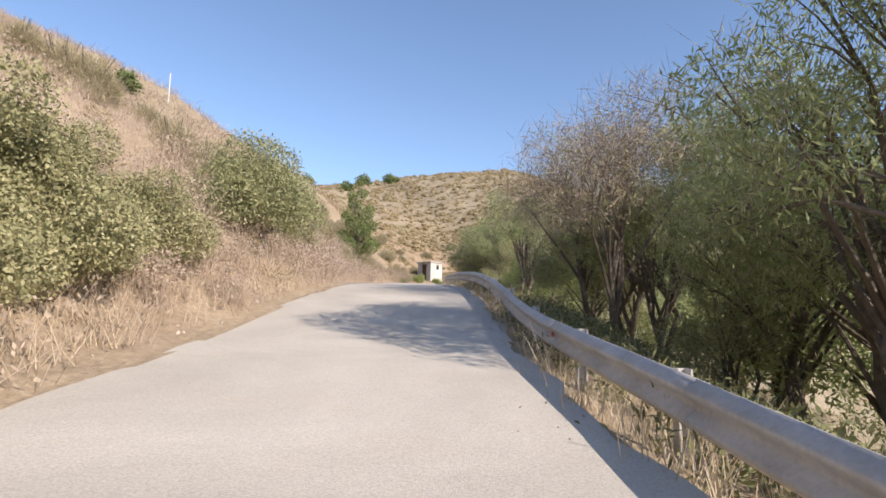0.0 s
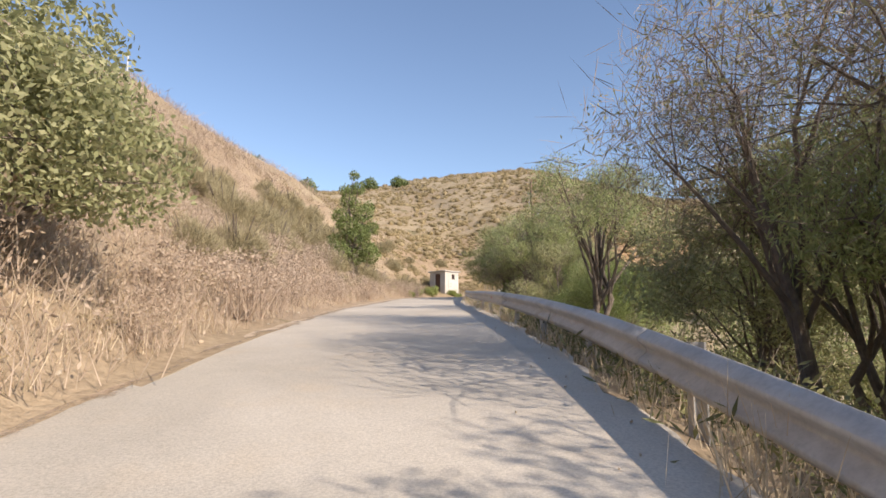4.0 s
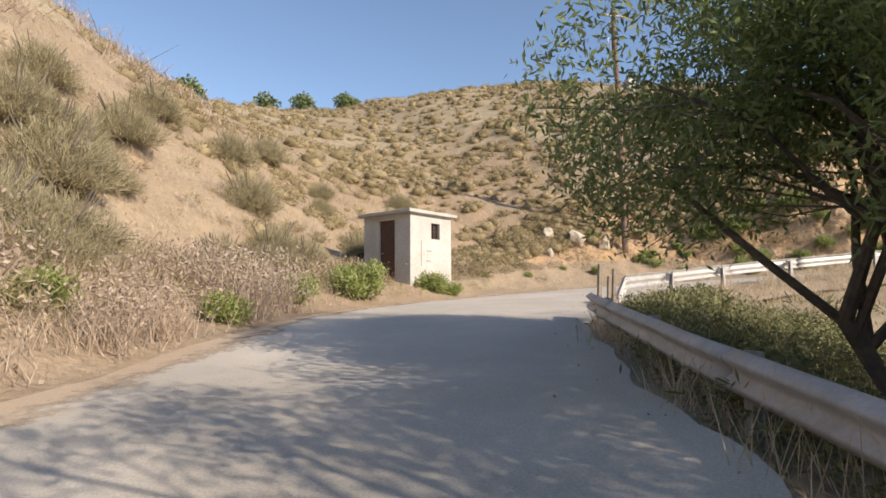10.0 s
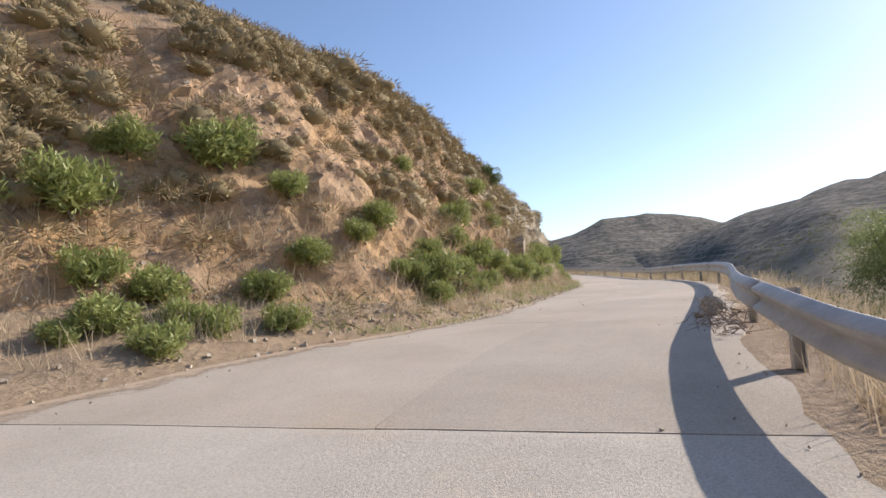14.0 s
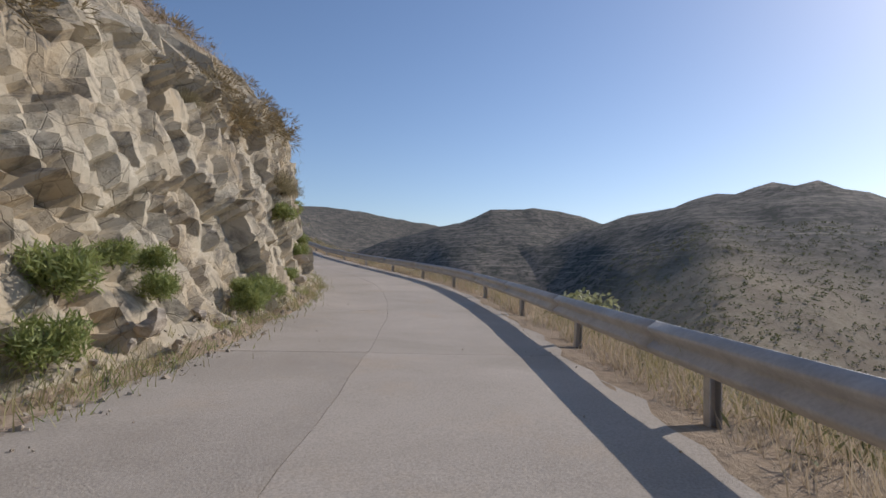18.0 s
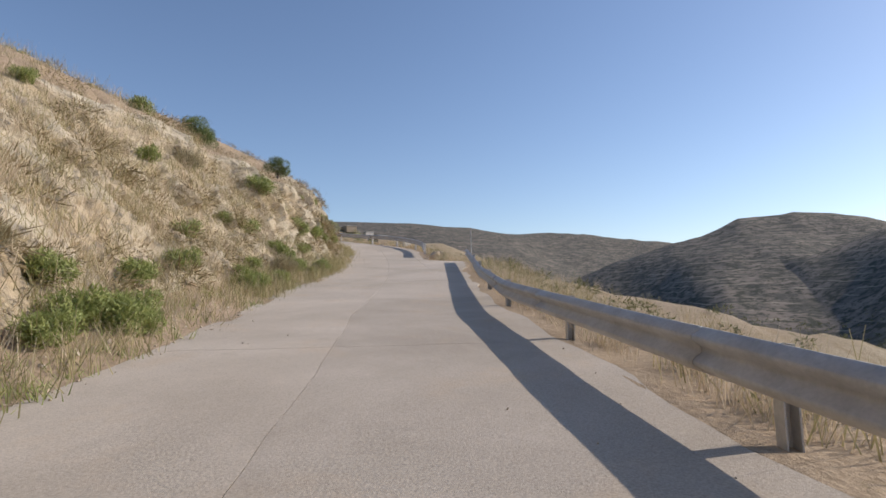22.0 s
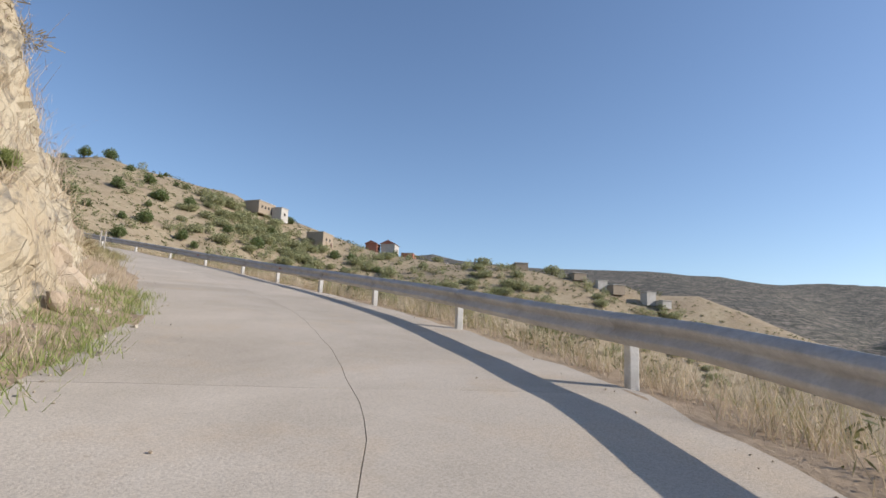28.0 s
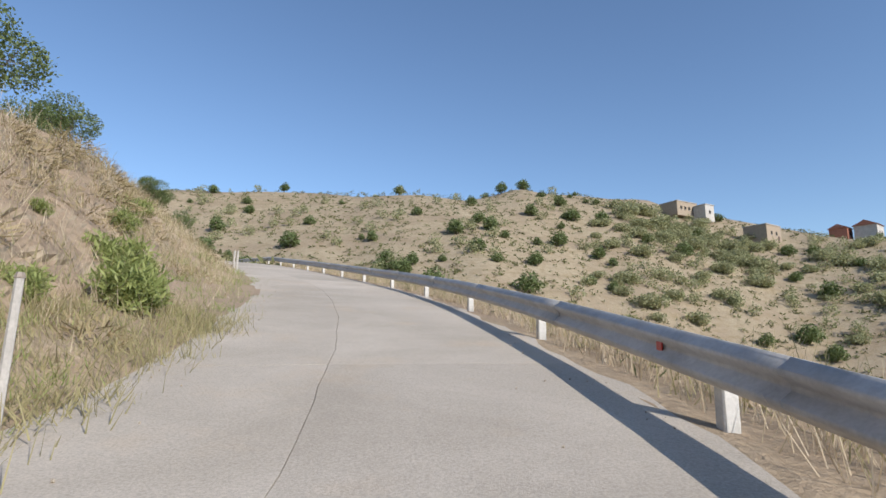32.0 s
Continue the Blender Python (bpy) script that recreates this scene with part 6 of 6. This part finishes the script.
# ---- dead brush caught by the rail's end ----
rng = np.random.RandomState(8)
for s, side in ((84.9, 1.42), (85.7, 1.45), (83.9, 1.5), (64.6, 2.2)):
    x, y, z = on_road(s, side)
    brush = thing("brushwood", pose(x, y, z), "tangle of dry dead branches by the rail", "brushwood", "dead brush by the rail")
    for _ in range(16):
        bm = bmesh.new()
        q = Vector(rng.normal(size=3)) * 0.15
        q.z = abs(q.z) * 0.6
        pts = [q + Vector(rng.normal(size=3)) * 0.05 * k + Vector((math.cos(_), math.sin(_), 0.3)) * 0.10 * k for k in range(4)]
        tube(bm, [Vector((v.x, v.y, max(v.z, 0.0))) for v in pts], [0.008, 0.006, 0.005, 0.002], 5)
        part("branch", bm, TWIG, brush)

# ---- marker posts ----
def marker(x, y, z, height, label, radius=0.03, lean=0.0, material=None):
    base = thing("marker_post", pose(x, y, z, 0, lean, 0), label, "post", "marker posts")
    bm = bmesh.new()
    tube(bm, [(0, 0, -0.3), (0, 0, height * 0.5), (0, 0, height)], [radius, radius, radius * 0.92], 8)
    part("shaft", bm, material or GREYBOX, base)
    bm = bmesh.new()
    tube(bm, [(0, 0, height), (0, 0, height + radius * 1.2)], [radius * 1.15, radius * 0.8], 8)
    part("cap", bm, RUST, base)
    return base


marker(91.4, 10.45, 4.7, 2.05, "thin grey steel pole standing behind the rail", 0.017, 1.0)
for s, side, h, r in ((206.0, -2.5, 1.0, 0.03), (204.8, -2.62, 1.0, 0.03), (227.0, -3.0, 1.0, 0.05), (229.5, -3.0, 1.0, 0.05)):
    x, y, z = on_road(s, side)
    marker(x, y, z - 0.05, h, "pale post at the road edge", r, 2.0, SLAB)
zz = float(ground_level(np.array([-27.1]), np.array([-10.2]))[0])
marker(-27.1, -10.2, zz, max(17.06 - zz, 3.0), "thin white pole on the hill crest", 0.07)

# ---- short steel posts where the rail ends at the bend ----
for s, side, h in ((63.0, 1.75, 1.0), (63.3, 2.0, 0.9), (63.9, 1.9, 0.75)):
    x, y, z = on_road(s, side)
    base = thing("steel_post", pose(x, y, z - 0.1, 0, 3, 0), "rusty steel post at the broken rail end", "post", "posts at the bend")
    bm = bmesh.new()
    block(bm, (0.07, 0.07, h + 0.3), (0, 0, h / 2 - 0.1), None, 0.006)
    part("shaft", bm, RUST, base)

# ---- dark box filling the gap beside the hut, taken for a cistern ----
m = pose(0, 0, 0, 0, 0, 37.5)
base = thing("cistern", m @ pose(0.95, 2.75, 0.1), "dark box built against the hut, taken for a water cistern", "cistern")
bm = bmesh.new()
block(bm, (1.0, 0.8, 1.5), (0.1, 0.0, 0.35), None, 0.05)
part("tank", bm, DARK, base)
bm = bmesh.new()
block(bm, (0.5, 0.4, 0.06), (0.1, 0.0, 1.12), None, 0.01)
part("lid", bm, RUST, base)


# ---- houses of the village ----
def house(x, y, width, depth, height, turn, label, wall, roof="flat", windows=3, door=True):
    z = float(ground_level(np.array([x]), np.array([y]))[0]) - 0.5
    base = thing("house", pose(x, y, z, 0, 0, turn), label, "house", "village houses on the hill")
    bm = bmesh.new()
    block(bm, (width, depth, height + 0.5), (0, 0, height / 2 + 0.25))
    part("wall", bm, wall, base)
    bm = bmesh.new()
    if roof == "flat":
        block(bm, (width + 0.4, depth + 0.4, 0.25), (0, 0, height + 0.63), None, 0.03)
        part("roof", bm, SLAB, base)
    else:
        w, d, h = width / 2 + 0.4, depth / 2 + 0.4, height + 0.5
        vs = [bm.verts.new(c) for c in ((-w, -d, h), (w, -d, h), (w, d, h), (-w, d, h), (-w, 0, h + depth * 0.28), (w, 0, h + depth * 0.28))]
        for f in ((0, 1, 5, 4), (2, 3, 4, 5), (0, 4, 3), (1, 2, 5), (3, 2, 1, 0)):
            bm.faces.new([vs[i] for i in f])
        part("roof", bm, TILE, base, "terracotta tiled roof")
    for n in range(windows):
        xx = -width / 2 + width * (n + 1) / (windows + 1)
        bm = bmesh.new()
        block(bm, (0.9, 0.12, 1.1), (xx, -depth / 2 - 0.02, height * 0.62))
        win = part("window", bm, DARK, base)
        bm = bmesh.new()
        block(bm, (1.1, 0.2, 0.1), (xx, -depth / 2 - 0.05, height * 0.62 - 0.62))
        part("sill", bm, SLAB, win)
    if door:
        bm = bmesh.new()
        block(bm, (1.0, 0.12, 2.0), (width * 0.32, -depth / 2 - 0.02, 1.4))
        part("door", bm, BROWN, base)
    return base


house(207.5, 232.5, 10, 7, 4.2, 25, "long grey unfinished house with a white gable", OCHRE, "flat", 4)
house(214.2, 230.5, 4.5, 7, 5.0, 25, "white block house on the hill", PLASTER, "flat", 1, False)
house(223, 212, 8.5, 7, 5.0, 30, "ochre concrete house with a flat roof", OCHRE, "flat", 2)
house(257, 211, 7, 6, 5.2, 35, "white house with a red tiled roof", PLASTER, "gable", 2)
house(251, 215, 5, 5, 3.6, 35, "pink house with a tiled roof", TILE, "gable", 1)
house(263.5, 206, 8, 5, 2.6, 38, "low brick outbuilding beside the tiled house", TILE, "flat", 1, False)
house(276, 199, 7, 6, 3.2, 40, "low pale house behind trees", PLASTER, "flat", 2)
house(282, 196, 5, 6, 3.2, 38, "grey stone house behind trees", OCHRE, "flat", 1)
house(282.5, 161.3, 6.5, 5, 3.2, 50, "square stone house down the valley", OCHRE, "flat", 2)
house(293.5, 142.5, 6, 5, 2.2, 58, "low grey house among trees", OCHRE, "flat", 3)
house(299.8, 130.1, 5.5, 5, 3.0, 62, "ochre house with a flat roof among trees", OCHRE, "flat", 2)
house(297.2, 134.4, 2.4, 4, 3.0, 62, "narrow white house against an ochre one", PLASTER, "flat", 1, False)
house(304.5, 119.5, 3.6, 4, 4.2, 66, "tall white house down the valley", PLASTER, "flat", 2)
house(306.5, 115.0, 4.5, 4, 2.2, 66, "small white house down the valley", PLASTER, "flat", 2)
house(313, 89.3, 4, 4, 2.5, 72, "small pale house at the foot of the hill", PLASTER, "flat", 2)

# ---- the cast slabs of the upper road, with open joints ----
CENTRE = [(78, -1.2), (87, -1.05), (106, -0.85), (128, -0.55), (135, -0.9), (145, -1.3), (157, -0.85), (166, -0.66), (180, 0.0), (192, -0.62), (215, -0.7), (296, -0.7)]


def slab(s0, s1, left, right, lift):
    n, k = max(2, int((s1 - s0) / 0.45) + 1), 7
    ss = np.linspace(s0, s1, n)
    f = np.linspace(0, 1, k)
    a = left(ss)[:, None] * (1 - f) + right(ss)[:, None] * f
    s = np.repeat(ss[:, None], k, 1)
    p = on_road(s, a, 0.0)
    p[..., 2] += 0.012 * rough_noise(p[..., 0], p[..., 1], 3.0, 2, 7) + lift
    top = p.reshape(-1, 3)
    idx = np.arange(n * k).reshape(n, k)
    rim = np.r_[idx[0], idx[1:, -1], idx[-1, ::-1][1:], idx[::-1, 0][1:-1]]
    low = top[rim] - np.array([0, 0, 0.05])
    m, w = np.arange(len(rim)), len(rim)
    skirt = n * k + np.stack([m, (m + 1) % w, w + (m + 1) % w, w + m], 1)
    return sheet("slab", np.concatenate([top, top[rim], low]), np.concatenate([grid_faces(n, k)[:, ::-1], skirt]), CONCRETE, road, "", True)


centre = lambda s: keyed(s, CENTRE) + 0.015 * np.sin(s * 1.9) + 0.008 * np.sin(s * 5.3)
bay = lambda s: 0.82 + 0.03 * np.sin(s * 3.1)
rr = random.Random(15)
s = PAVED - 0.15
while s < 262:
    e = s + rr.uniform(4.6, 6.4)
    if 150 < s < 163:
        e = min(e, s + 4.2)
    shift = rr.uniform(-0.25, 0.25) if rr.random() < 0.4 else 0.0
    slab(s + 0.003, e - 0.003, road_left, lambda q: centre(q) - 0.003, 0.003 + rr.uniform(-0.001, 0.0015))
    if 154 < s < 162:
        slab(s + 0.003 + shift, e - 0.003 + shift, lambda q: centre(q) + 0.003, lambda q: bay(q) - 0.003, 0.002 + rr.uniform(-0.001, 0.0015))
        slab(s + 0.003, e - 0.009, lambda q: bay(q) + 0.003, road_right, 0.004 + rr.uniform(-0.001, 0.0015))
    else:
        slab(s + 0.003, e - 0.003, lambda q: centre(q) + 0.003, road_right, 0.003 + rr.uniform(-0.001, 0.0015))
    s = e
